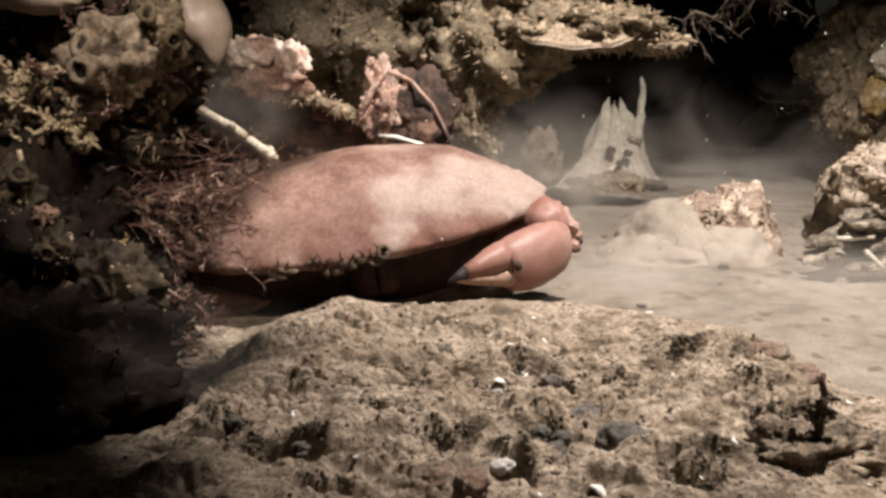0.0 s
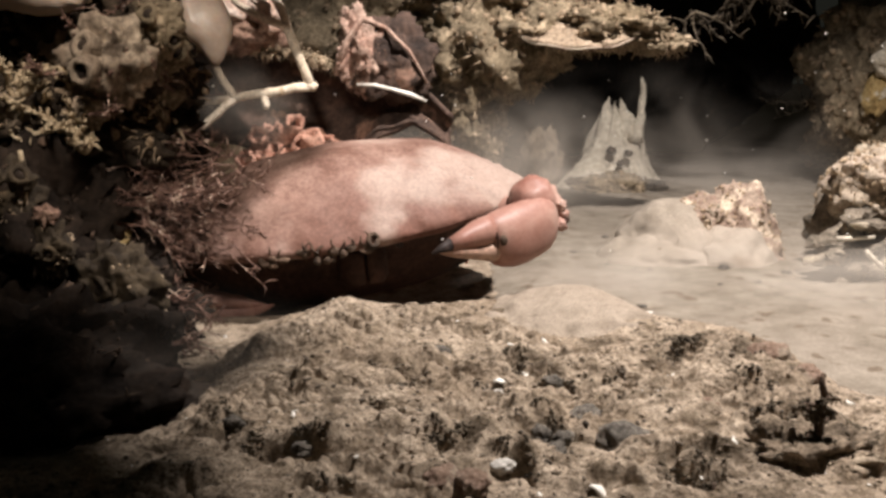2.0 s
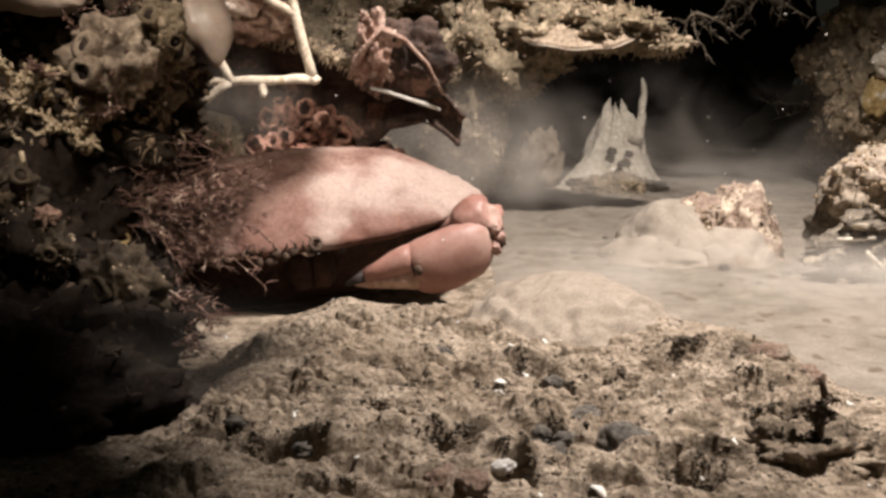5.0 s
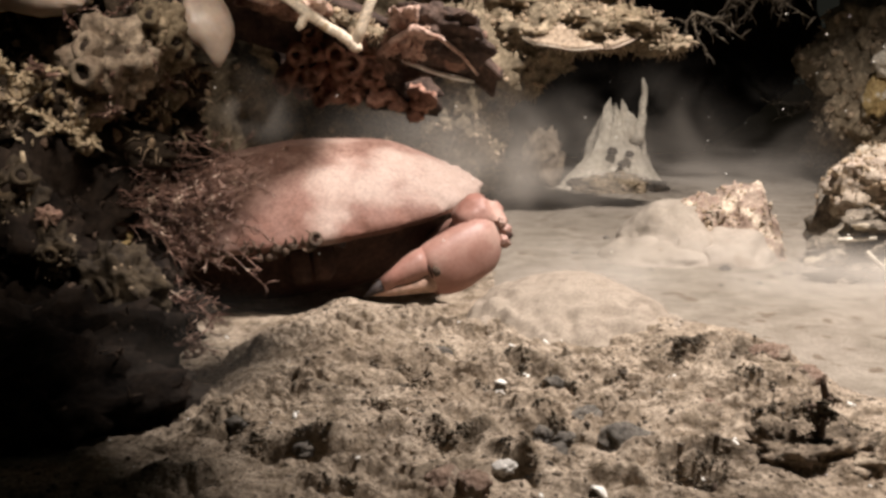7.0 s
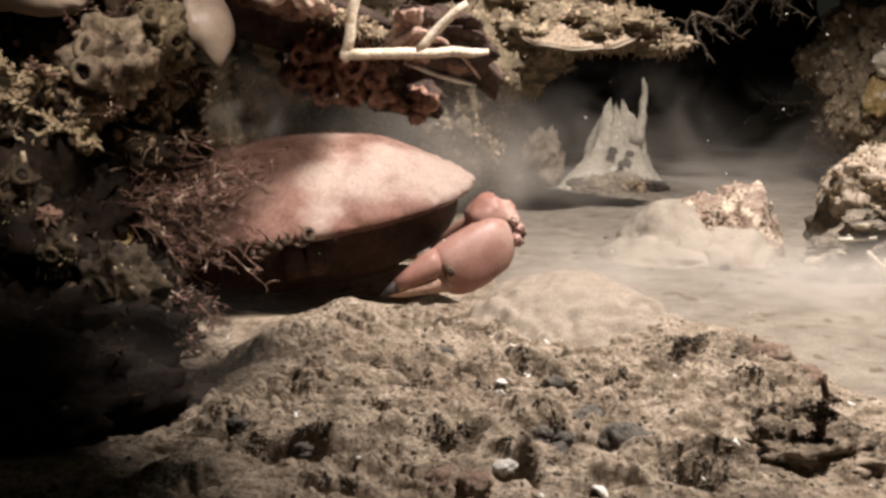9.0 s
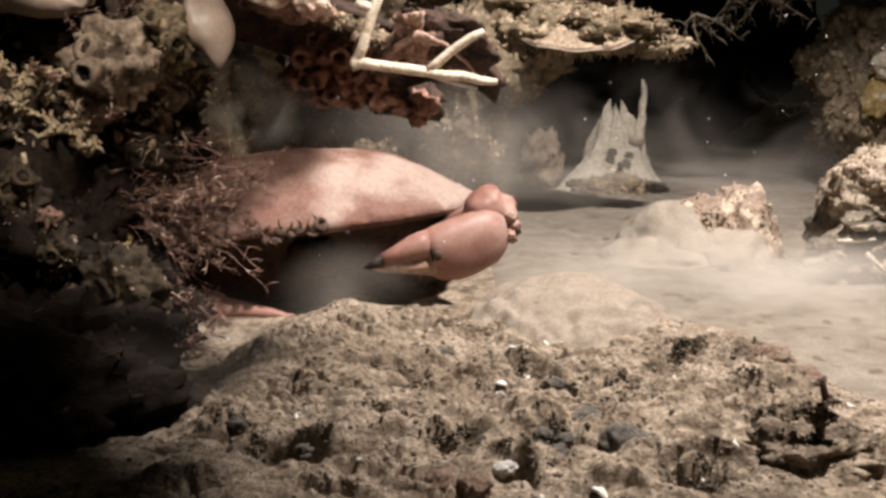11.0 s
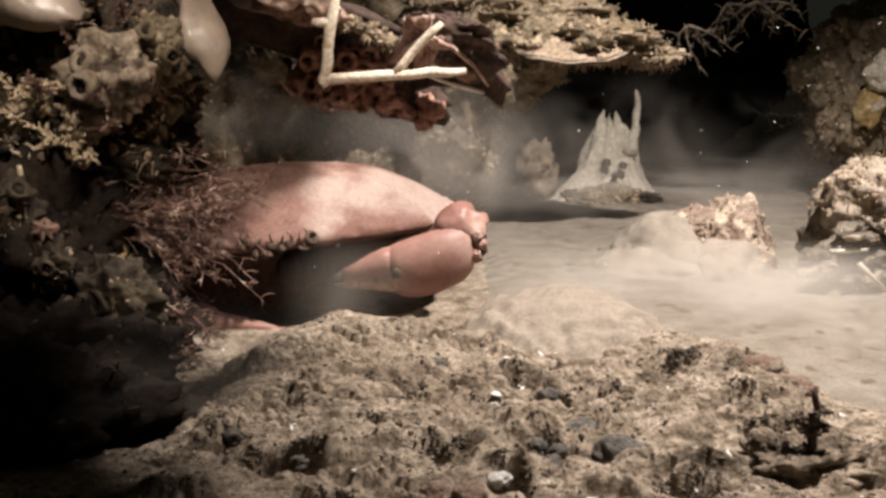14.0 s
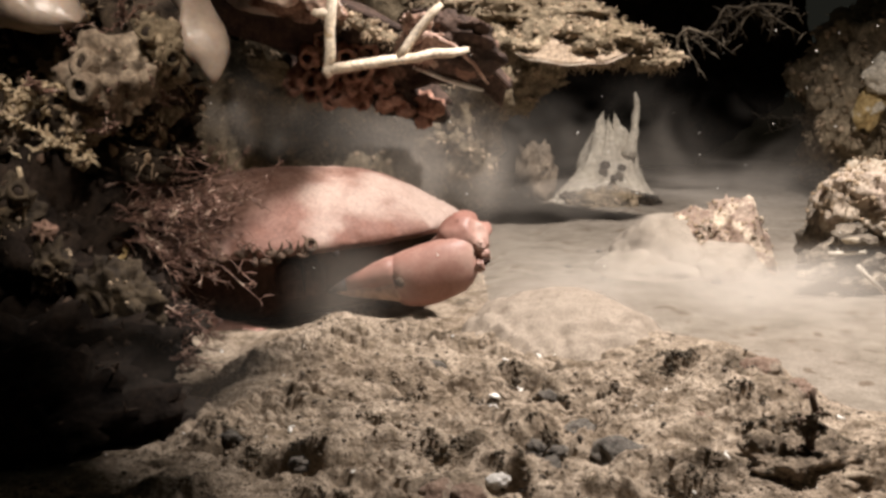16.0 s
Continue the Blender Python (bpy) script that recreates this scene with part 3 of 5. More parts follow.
def twig_stub(x, y, height, seed):
    rng = random.Random(seed)
    t = thing("twig_stub", "dark upright twig with a ragged brown tuft of fuzz", "stub", at=pose(x, y, ground(x, y) - 0.003))
    stem = tube(bent((0, 0, 0), (0.001, 0, height), (0.0012, 0, 0), 8, rng, 0.0006), [0.0016, 0.0014, 0.0012, 0.0014, 0.0011, 0.0012, 0.0010, 0.0005], 8)
    part("stem", stem, "twig", t)
    fuzz = Shape()
    for k in range(6):
        a = rng.uniform(0, 6.3)
        low = rng.uniform(0.15, 0.8) * height
        end = Vector((math.cos(a) * height * rng.uniform(0.12, 0.32), math.sin(a) * height * 0.2, low + height * rng.uniform(-0.05, 0.25)))
        b = tube(bent((0, 0, low), end, (0, 0, 0.001), 5, rng, 0.0006), [0.0009, 0.0008, 0.0007, 0.0006, 0.0003], 5)
        part("twig", b, "twig", t)
        q = turf([b], 40, 0.0014, rng, None, 0.5, 0.2)
        fuzz.add(q.v, q.f)
    tagged(part("fuzz", fuzz, "moss", t, "ragged dark brown fuzz"), kind="stuff")
    foot = blob((-0.002, 0.004, -0.001), (height * 0.75, height * 0.45, height * 0.34), 0.6, 2.0, 5, seed, 6, 0.3, 6)
    part("holdfast", foot, "foot", t, "dark crusted foot")
    tagged(part("foot_fuzz", turf([foot], 300, 0.0014, rng, lambda p, n: n.z > -0.2, 0.6, 0.2), "moss", t, "dark short fuzz"), kind="stuff")
    return t


twig_stub(0.1060, 0.2560, 0.026, 3)
twig_stub(0.0735, 0.2446, 0.012, 8)

# ---- rocks in the background ----


def rock(name, label, lumps, mat, at, fuzz, size, seed, category="rock", sub=5, kind="", turf_mat="turf", group="", rough=0.34, fine=0.17, pieces=False, patch=None):
    rng = random.Random(seed)
    t = thing(name, label, category, group, at=at, kind=kind)
    shapes = [blob(c, r, rough, 1.7, sub, seed + i * 3, 6, fine, 9) for i, (c, r) in enumerate(lumps)]
    for q in (shapes if pieces else [join(*shapes)]):
        part("stone", q, mat, t)
    if fuzz:
        tagged(part("growth", turf(shapes, fuzz, size, rng, lambda p, n: n.y < 0.35 and (patch is None or noise.noise(p * 38) + 0.5 * noise.noise(p * 95) > patch)), turf_mat, t, "short dusty growth"), kind="stuff")
    return t


# rock wall behind the crab, with an overhanging brow
rock("rock_wall", "brown rock wall covered with dusty growth, overhanging the sand", [
    ((-0.27, 0.16, 0.05), (0.12, 0.09, 0.15)), ((-0.03, 0.12, 0.14), (0.12, 0.08, 0.07)), ((0.03, 0.05, 0.135), (0.055, 0.05, 0.05)),
    ((0.05, 0.05, 0.172), (0.075, 0.045, 0.020)), ((0.02, 0.05, 0.075), (0.032, 0.03, 0.03)), ((-0.05, 0.16, 0.03), (0.10, 0.08, 0.12))],
    "rock", pose(0, 0.72, 0), 9000, 0.0055, 21, kind="structure", category="rock wall")
# recess behind the brow, its shade put into the rock colour
rock("recess_rock", "rock deep under the overhang, coloured dark as shade", [((0, 0, 0), (0.34, 0.08, 0.20)), ((0.30, 0.1, 0.06), (0.25, 0.10, 0.22))], "shaded_rock", pose(0.02, 1.42, 0.16), 0, 0.012, 31, category="rock", kind="structure", rough=0.2, fine=0.05)
# ledge that carries the old shell
rock("brow_ledge", "flat tapering rock ledge jutting out over the sand", [((0, 0, 0), (0.05, 0.045, 0.016)), ((0.045, -0.006, -0.012), (0.024, 0.02, 0.009)), ((-0.05, 0, -0.004), (0.035, 0.035, 0.028))],
     "rock", pose(0.118, 0.745, 0.150), 1500, 0.0045, 41)
# right background rock
rock("far_rock", "dim brown rock with yellowish growth in the dark water", [((0, 0, 0), (0.085, 0.07, 0.085)), ((-0.045, -0.02, -0.03), (0.045, 0.05, 0.06)), ((0.06, 0.05, -0.06), (0.12, 0.09, 0.10))], "rock", pose(0.47, 0.99, 0.125), 2600, 0.008, 51, pieces=True)
# low flat rock on the sand
rock("flat_rock", "low domed rock buried under smooth pale silt", [((0, 0, 0), (0.040, 0.045, 0.034)), ((-0.016, -0.018, -0.006), (0.040, 0.040, 0.022)), ((0.026, -0.022, -0.004), (0.030, 0.036, 0.026))], "silt_rock", pose(0.152, 0.605, 0.000), 160, 0.0016, 61, rough=0.12, fine=0.025)


def crust_flank():
    rng = random.Random(91)
    lumps = [blob((0, 0, 0.004), (0.022, 0.026, 0.039), 0.22, 1.8, 5, 66, 6, 0.10, 9), blob((-0.022, 0.002, 0.012), (0.022, 0.022, 0.026), 0.22, 1.8, 5, 68, 6, 0.10, 9), blob((0.004, -0.020, -0.008), (0.018, 0.018, 0.024), 0.22, 1.8, 5, 69, 6, 0.10, 9)]
    t = thing("crusted_stone", "rough pinkish crusted stone leaning on the pale rock", "rock", at=pose(0.190, 0.598, 0.002))
    for q in lumps:
        part("stone", q, "red_crust", t)
    tagged(part("growth", turf(lumps, 1100, 0.0024, rng, lambda p, n: n.y < 0.4, 0.7, 0.16), "turf", t, "short dusty growth"), kind="stuff")
    for _ in range(9):
        p = Vector((rng.uniform(-0.03, 0.016), -0.022 + rng.uniform(-0.004, 0.004), rng.uniform(0.0, 0.036)))
        part("shell_chip", blob(p, (rng.uniform(0.001, 0.0024), 0.0012, rng.uniform(0.0008, 0.0018)), 0.5, 2, 2, rng.randint(1, 90)), "pale_rock", t, "broken white shell chip")


crust_flank()
for n, (x, y, r) in enumerate(((0.165, 0.545, 0.0045), (0.176, 0.548, 0.003), (0.196, 0.530, 0.0035), (0.205, 0.535, 0.0025), (0.098, 0.452, 0.003), (0.088, 0.447, 0.0022), (0.24, 0.47, 0.002), (0.26, 0.60, 0.003), (0.12, 0.62, 0.002), (0.112, 0.50, 0.0022), (0.135, 0.52, 0.0018), (0.150, 0.50, 0.0026), (0.172, 0.505, 0.0030), (0.188, 0.512, 0.0022), (0.160, 0.49, 0.0016), (0.122, 0.545, 0.0020), (0.10, 0.56, 0.0024), (0.085, 0.60, 0.0026), (0.115, 0.66, 0.003), (0.14, 0.70, 0.0026), (0.21, 0.46, 0.0022), (0.225, 0.44, 0.0018), (0.19, 0.45, 0.0016))):
    pebble(x, y, r, "pebble", "small dark crumb of rock on the pale silt", "crumbs on the silt", seed=n + 40, sink=0.1, name="rock_crumb", category="stone")
# low rubble in front of the sponge
rock("rubble", "small crusted rubble lump on the sand", [((0, 0, 0), (0.032, 0.03, 0.018)), ((-0.02, 0, 0), (0.02, 0.02, 0.014))], "rock", pose(0.174, 0.948, ground(0.174, 0.948) + 0.002), 500, 0.004, 71)


def scallop(at):
    """Old flat shell set in the ledge, seen on edge: fine growth ridges and a pale lip."""
    t = thing("old_shell", "old tan bivalve shell with fine growth ridges in the ledge", "shell", at=at)
    v, f, nr, na = [], [], 26, 48
    for i in range(nr + 1):
        r = i / nr
        for j in range(na + 1):
            a = math.pi * (j / na)
            k = 1 + 0.05 * noise.noise(Vector((math.cos(a) * 2, math.sin(a) * 2, 3))) * r
            z = 0.014 * (1 - r ** 2) + 0.0008 * math.sin(r * 60 + 2 * noise.noise(Vector((a * 2, r, 0)))) + 0.001 * noise.noise(Vector((a * 6, r * 6, 1)))
            v.append((0.048 * r * math.cos(a) * k, -0.040 * r * math.sin(a) * k, z))
    w = na + 1
    for i in range(nr):
        for j in range(na):
            f.append((i * w + j, i * w + j + 1, (i + 1) * w + j + 1, (i + 1) * w + j))
    me = part("valve", Shape().add(v, f), "old_shell", t)
    mod = me.modifiers.new("thickness", "SOLIDIFY")
    mod.thickness = 0.0025
    lip = [(0.048 * math.cos(math.pi * q / 30), -0.040 * math.sin(math.pi * q / 30), -0.0012 + 0.0006 * math.sin(q)) for q in range(31)]
    part("lip", tube(lip, 0.0009, 6), "pale_rock", t, "pale worn lip")
    return t


scallop(pose(0.100, 0.732, 0.150, 24, -2, 8))

# ---- pale sponge with a spire, on the sand ----


def spire_sponge(at):
    rng = random.Random(4)
    t = thing("spire_sponge", "whitish ragged sponge with a thin spire on dark rubble", "sponge", at=at)
    v, f, nh, na = [], [], 40, 72
    for i in range(nh + 1):
        h = i / nh
        for j in range(na):
            a = 2 * math.pi * j / na
            n = Vector((math.cos(a), math.sin(a), 0))
            fold = noise.noise(Vector((n.x * 2.2, n.y * 2.2, h * 0.9 + 5))) + 0.5 * noise.noise(Vector((n.x * 5, n.y * 5, h * 2.2)))
            r = float(np.interp(h, (0, 0.18, 0.40, 0.70, 0.92, 1.0), (0.062, 0.047, 0.032, 0.024, 0.015, 0.007)))
            r *= 1 + 0.45 * fold + 0.10 * noise.noise(Vector((n.x * 11, n.y * 11, h * 9)))
            z = 0.086 * h * (1 + 0.32 * noise.noise(Vector((n.x * 3, n.y * 3, 2))) * h)
            v.append((r * n.x, r * n.y * 0.62, z))
    for i in range(nh):
        for j in range(na):
            k = (j + 1) % na
            f.append((i * na + j, i * na + k, (i + 1) * na + k, (i + 1) * na + j))
    f.append(tuple(nh * na + j for j in range(na)))
    part("body", Shape().add(v, f), "white_sponge", t)
    part("spire", tube(bent((0.020, -0.004, 0.055), (0.026, 0, 0.120), (0.004, 0, 0), 9, rng, 0.0012), [0.009, 0.0075, 0.0058, 0.0046, 0.0036, 0.0042, 0.0032, 0.0030, 0.0012], 10), "white_sponge", t)
    for x, z, h in ((-0.014, 0.062, 0.016),):
        part("horn", tube(bent((x, -0.004, z), (x - 0.003, -0.005, z + h), (0.001, 0, 0), 5, rng, 0.0006), [0.006, 0.0048, 0.0036, 0.0024, 0.0010], 8), "white_sponge", t)
    # pores are solid dark blobs, their inner shade given as colour
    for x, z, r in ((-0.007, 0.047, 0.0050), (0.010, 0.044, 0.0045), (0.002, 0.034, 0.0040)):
        part("pore", blob((x, -0.0175 - 0.0004 / max(z, 0.02), z), (r, 0.005, r * 0.8), 0.3, 2, 3, 3), "pore_shade", t, "dark solid blob standing for a shaded pore")
    for k in range(11):
        x, r = -0.040 + 0.0078 * k + rng.uniform(-0.003, 0.003), rng.uniform(0.008, 0.014)
        part("rubble", blob((x, -0.034 + rng.uniform(-0.006, 0.006), 0.004 + rng.uniform(0, 0.010)), (r * 1.2, r, r * 0.85), 0.5, 2, 4, 30 + k, 5, 0.2, 8), "gap_rock", t, "dark crusted rubble")
    return t


spire_sponge(pose(0.178, 0.985, ground(0.178, 0.985) - 0.006))
tagged(part("sponge_lump", blob((0, 0, 0), (0.020, 0.018, 0.034), 0.5, 2, 4, 13, 5, 0.15, 8), "sponge", label="small pale sponge lump on the sand", at=pose(0.104, 0.99, ground(0.104, 0.99) + 0.026)), category="sponge")

# ---- rock with a cluster of worm tubes ----


def hollow_tube(p, d, length, r, rng, sides=9, wall=0.72):
    """Short rough pipe, open in front."""
    d = Vector(d).normalized()
    u, w = ring_frame(d)
    v, f = [], []
    rings = ((0, 1.0), (length * 0.5, 1.05), (length, 1.12), (length, wall), (length * 0.3, wall * 0.85))
    ph = [rng.uniform(0.85, 1.15) for _ in range(sides)]
    for h, k in rings:
        for s in range(sides):
            a = 2 * math.pi * s / sides
            v.append(Vector(p) + d * (h * rng.uniform(0.90, 1.06)) + (u * math.cos(a) + w * math.sin(a)) * r * k * ph[s])
    for i in range(len(rings) - 1):
        for s in range(sides):
            q = (s + 1) % sides
            f.append((i * sides + s, i * sides + q, (i + 1) * sides + q, (i + 1) * sides + s))
    f.append(tuple((len(rings) - 1) * sides + s for s in range(sides))[::-1])
    return Shape().add(v, f)


def plate_chunk(length, width, thick, rng):
    """Blunt wedge of stone-like crust, pointing along +x, with an uneven outline."""
    v, f, n = [], [], 9
    for i in range(n):
        u = i / (n - 1)
        w = width * (1 - 0.45 * u ** 2) * rng.uniform(0.85, 1.12) * (0.25 if i == n - 1 else 1)
        h = thick * (1 - 0.55 * u) * rng.uniform(0.85, 1.15) * (0.4 if i == n - 1 else 1)
        z = thick * 0.18 * rng.uniform(-1, 1)
        for y, q in ((-1, -0.5), (-0.95, 0.5), (-0.4, 0.95), (0.4, 1.0), (0.95, 0.45), (1, -0.5), (0.4, -0.9), (-0.4, -0.95)):
            v.append((length * u, w * 0.5 * y * rng.uniform(0.9, 1.1), z + h * 0.5 * q))
    for i in range(n - 1):
        for j in range(8):
            k = (j + 1) % 8
            f.append((i * 8 + j, (i + 1) * 8 + j, (i + 1) * 8 + k, i * 8 + k))
    f.append(tuple((n - 1) * 8 + j for j in range(8))[::-1])
    f.append(tuple(range(8)))
    return Shape().add(v, f)


def tube_rock(at):
    rng = random.Random(9)
    t = thing("tube_rock", "crusted rock with stacked dark stone-like plates below", "rock", at=at)
    shapes = [blob((0.062, 0.010, 0.050), (0.034, 0.030, 0.024), 0.30, 1.8, 5, 7, 6, 0.12, 9), blob((0.064, 0.030, 0.026), (0.036, 0.028, 0.036), 0.25, 2, 5, 8, 6, 0.08, 9)]
    part("stone", shapes[0], "pale_rock", t, "pale crusted crown")
    part("stone", shapes[1], "slate_tube", t)
    tagged(part("growth", turf(shapes, 1700, 0.0032, rng, lambda p, n: n.y < 0.4 and p.z > 0.036), "turf", t, "short dusty growth"), kind="stuff")
    for row, (z, n, x0) in enumerate(((0.004, 6, 0.022), (0.013, 6, 0.010), (0.022, 6, 0.014), (0.031, 5, 0.020), (0.040, 4, 0.026))):
        for i in range(n):
            q = plate_chunk(rng.uniform(0.020, 0.032), rng.uniform(0.010, 0.017), rng.uniform(0.006, 0.011), rng)
            x = x0 + 0.0135 * i + rng.uniform(-0.003, 0.003)
            m = pose(x + 0.016, -0.004 - 0.0022 * (4 - row) + rng.uniform(-0.003, 0.003), z + rng.uniform(-0.0015, 0.0015), rng.uniform(-14, 14), rng.uniform(-16, 22), 180 + rng.uniform(-8, 52))
            part("plate", q.moved(m), "slate_tube", t, smooth=False)
    for a, b in (((0.034, -0.030, 0.020), (0.052, -0.028, 0.004)), ((0.020, -0.026, 0.026), (0.040, -0.026, 0.027)), ((0.050, -0.024, 0.036), (0.066, -0.026, 0.040))):
        part("spine", tube([a, b], [0.0016, 0.0010], 6), "white_sponge", t, "pale thin spine")
    return t


tube_rock(pose(0.193, 0.530, 0.0))

# ---- yellow and white patch on the far rock ----
tagged(part("yellow_sponge", blob((0, 0, 0), (0.014, 0.010, 0.022), 0.35, 2, 4, 2), "yellow", label="yellow sponge patch on the far rock", at=pose(0.415, 0.915, 0.098, 0, 20, 0)), category="sponge")
tagged(part("pale_sponge", blob((0, 0, 0), (0.022, 0.012, 0.020), 0.35, 2, 4, 3), "white_sponge", label="pale sponge crust on the far rock", at=pose(0.428, 0.905, 0.128)), category="sponge")


def hydroid(at, height, count, seed, label, mat="turf", lean=(0, 0, 1), spread=0.6, thick=0.0012):
    rng = random.Random(seed)
    t = thing("hydroid", label, "hydroid", at=at)
    twigs = Shape()
    for _ in range(count):
        d = (Vector(lean) + Vector((rng.gauss(0, spread), rng.gauss(0, spread), rng.gauss(0, spread * 0.5)))).normalized()
        end = d * height * rng.uniform(0.6, 1.1)
        pts = bent((0, 0, 0), end, Vector((rng.gauss(0, 1), rng.gauss(0, 1), 0.5)) * height * 0.12, 7, rng, height * 0.01)
        s = tube(pts, [thick * (1 - 0.75 * i / 6) for i in range(7)], 4)
        for i in range(1, 7):
            for _ in range(2):
                q = pts[i] + (d + Vector((rng.gauss(0, 0.8), rng.gauss(0, 0.8), rng.gauss(0, 0.8)))).normalized() * height * rng.uniform(0.12, 0.3)
                b = tube([pts[i], pts[i].lerp(q, 0.5) + Vector((0, 0, height * 0.02)), q], [thick * 0.55, thick * 0.45, thick * 0.2], 3)
                twigs.add(b.v, b.f)
        part("stem", s, mat, t)
    tagged(part("side_twig", twigs, mat, t, "fine side twigs"), kind="stuff")
    return t


hydroid(pose(0.262, 0.88, 0.19), 0.045, 5, 1, "dim feathery hydroid hanging at the rock edge", "moss", lean=(0.3, 0, -1))
hydroid(pose(0.205, 0.79, 0.165), 0.04, 5, 2, "brown feathery hydroid on the rock edge", "moss", lean=(0.1, 0, -1))
hydroid(pose(0.285, 0.86, 0.19), 0.05, 6, 3, "faint hydroid tuft in the dark water", "moss", lean=(0.5, 0, -0.3))
hydroid(pose(0.40, 1.05, 0.08), 0.05, 5, 4, "faint hydroid tuft beside the far rock", "moss", lean=(-0.8, 0, 0.3))

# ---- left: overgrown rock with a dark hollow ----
# gaps between the growths get their shade from the stone colour
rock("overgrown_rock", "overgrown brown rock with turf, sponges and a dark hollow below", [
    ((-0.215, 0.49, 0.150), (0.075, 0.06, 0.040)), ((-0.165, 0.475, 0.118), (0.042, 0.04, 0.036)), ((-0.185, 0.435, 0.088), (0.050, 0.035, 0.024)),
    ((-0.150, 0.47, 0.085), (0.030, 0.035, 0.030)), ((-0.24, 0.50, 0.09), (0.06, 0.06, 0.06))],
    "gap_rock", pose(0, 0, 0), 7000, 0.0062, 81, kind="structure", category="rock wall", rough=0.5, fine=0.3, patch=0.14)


def rock_spur():
    """Unseen arm, added above the view to keep lamp light off the hollow and crab."""
    s = join(tube(bent((-0.27, 0.46, 0.12), (-0.12, 0.372, 0.275), (0, 0, 0.05), 9), [0.05, 0.045, 0.04, 0.035, 0.032, 0.03, 0.03, 0.03, 0.03], 14),
             tube(bent((-0.13, 0.372, 0.275), (-0.012, 0.357, 0.252), (0, 0, 0.01), 6), [0.03, 0.028, 0.026, 0.026, 0.026, 0.02], 14),
             blob((-0.012, 0.398, 0.256), (0.036, 0.036, 0.018), 0.25, 1.7, 4, 3), blob((0.022, 0.250, 0.345), (0.057, 0.048, 0.011), 0.2, 1.7, 4, 5), blob((0.052, 0.312, 0.302), (0.012, 0.018, 0.006), 0.2, 1.7, 4, 8),
             tube([(-0.10, 0.372, 0.275), (-0.05, 0.32, 0.315), (0.01, 0.27, 0.345)], [0.02, 0.016, 0.011], 10), tube([(0.0, 0.30, 0.326), (0.052, 0.312, 0.302)], [0.012, 0.007], 8), tube([(-0.06, 0.36, 0.268), (-0.030, 0.398, 0.258)], 0.016, 10))
    return tagged(part("rock_spur", s, "rock", label="unseen brown arm added to shade the hollow and the crab", at=pose(0, 0.027, 0)), category="rock wall", kind="structure")


rock_spur()
# the hollow's darkness is put into this rock's colour
rock("hollow_rock", "rusty rock at the mouth of a hollow, coloured nearly black as shade", [
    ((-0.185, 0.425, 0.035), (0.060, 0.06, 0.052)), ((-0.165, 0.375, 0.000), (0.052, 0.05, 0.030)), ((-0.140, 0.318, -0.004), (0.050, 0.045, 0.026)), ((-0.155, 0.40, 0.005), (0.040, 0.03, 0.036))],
    "shaded_rock", pose(0, 0, 0), 900, 0.0036, 91, kind="structure", category="rock wall", turf_mat="twig", rough=0.45, fine=0.25)


def squirt(at, shape_list, label):
    s = join(*shape_list)
    s.v = [Vector(p) + Vector((noise.noise(Vector(p) * 60), noise.noise(Vector(p) * 60 + Vector((5, 0, 0))), noise.noise(Vector(p) * 60 + Vector((0, 7, 0))))) * 0.0075 for p in s.v]
    t = tagged(part("sea_squirt", s, "squirt", label=label, at=at), category="sea squirt")
    return t


squirt(pose(-0.166, 0.415, 0.1475), [tube(bent((-0.05, 0, 0.008), (0.014, -0.004, -0.003), (0, 0, 0.002), 10), [0.012, 0.0125, 0.012, 0.0115, 0.011, 0.0105, 0.010, 0.009, 0.007, 0.003], 20)], "smooth pale sea squirt lying on the rock top")
squirt(pose(-0.1095, 0.455, 0.138), [tube(bent((-0.012, 0, 0.03), (0.001, -0.006, -0.021), (0.006, 0, 0), 12), [0.009, 0.0100, 0.0098, 0.0088, 0.0076, 0.0070, 0.0068, 0.0070, 0.0070, 0.0064, 0.0050, 0.0024], 20)], "drooping smooth pale sea squirt on the rock")
squirt(pose(-0.092, 0.56, 0.168), [blob((0, 0, 0), (0.03, 0.012, 0.010), 0.15, 1.5, 4, 3)], "pale smooth sea squirt at the rock top")


def holed_sponge(at, r, seed, label, mat="sponge"):
    """Lumpy sponge with raised round pores, each plugged with a dark blob for shade."""
    rng = random.Random(seed)
    t = thing("sponge", label, "sponge", "sponges on the rock", at=at)
    body = blob((0, 0, 0), (r, r * 0.8, r * 1.1), 0.62, 1.5, 5, seed, 4, 0.10, 6)
    part("body", body, mat, t)
    for _ in range(3):
        a, b = rng.uniform(-0.8, 0.9), rng.uniform(-0.5, 0.7)
        d = Vector((math.sin(a), -math.cos(a), b)).normalized()
        far = max((Vector(p) for p in body.v), key=lambda p: p.dot(d) - 2 * (p - d * p.dot(d)).length)
        k = r * rng.uniform(0.22, 0.42)
        pore = part("pore", hollow_tube(far - d * k * 0.9, d, k * 1.3, k, rng, 11, 0.68), mat, t, "raised round pore")
        part("hole", blob(far - d * k * 0.15, (k * 0.62, k * 0.3, k * 0.62), 0.1, 1, 2, 3), "pore_shade", pore, "dark solid plug standing for a shaded opening")
    tagged(part("fuzz", turf([body], 150, 0.0026, rng, lambda p, n: noise.noise(p * 120) > 0.1, 0.6, 0.14), "turf" if seed % 2 else "red_weed", t, "patchy short fuzz"), kind="stuff")
    return t


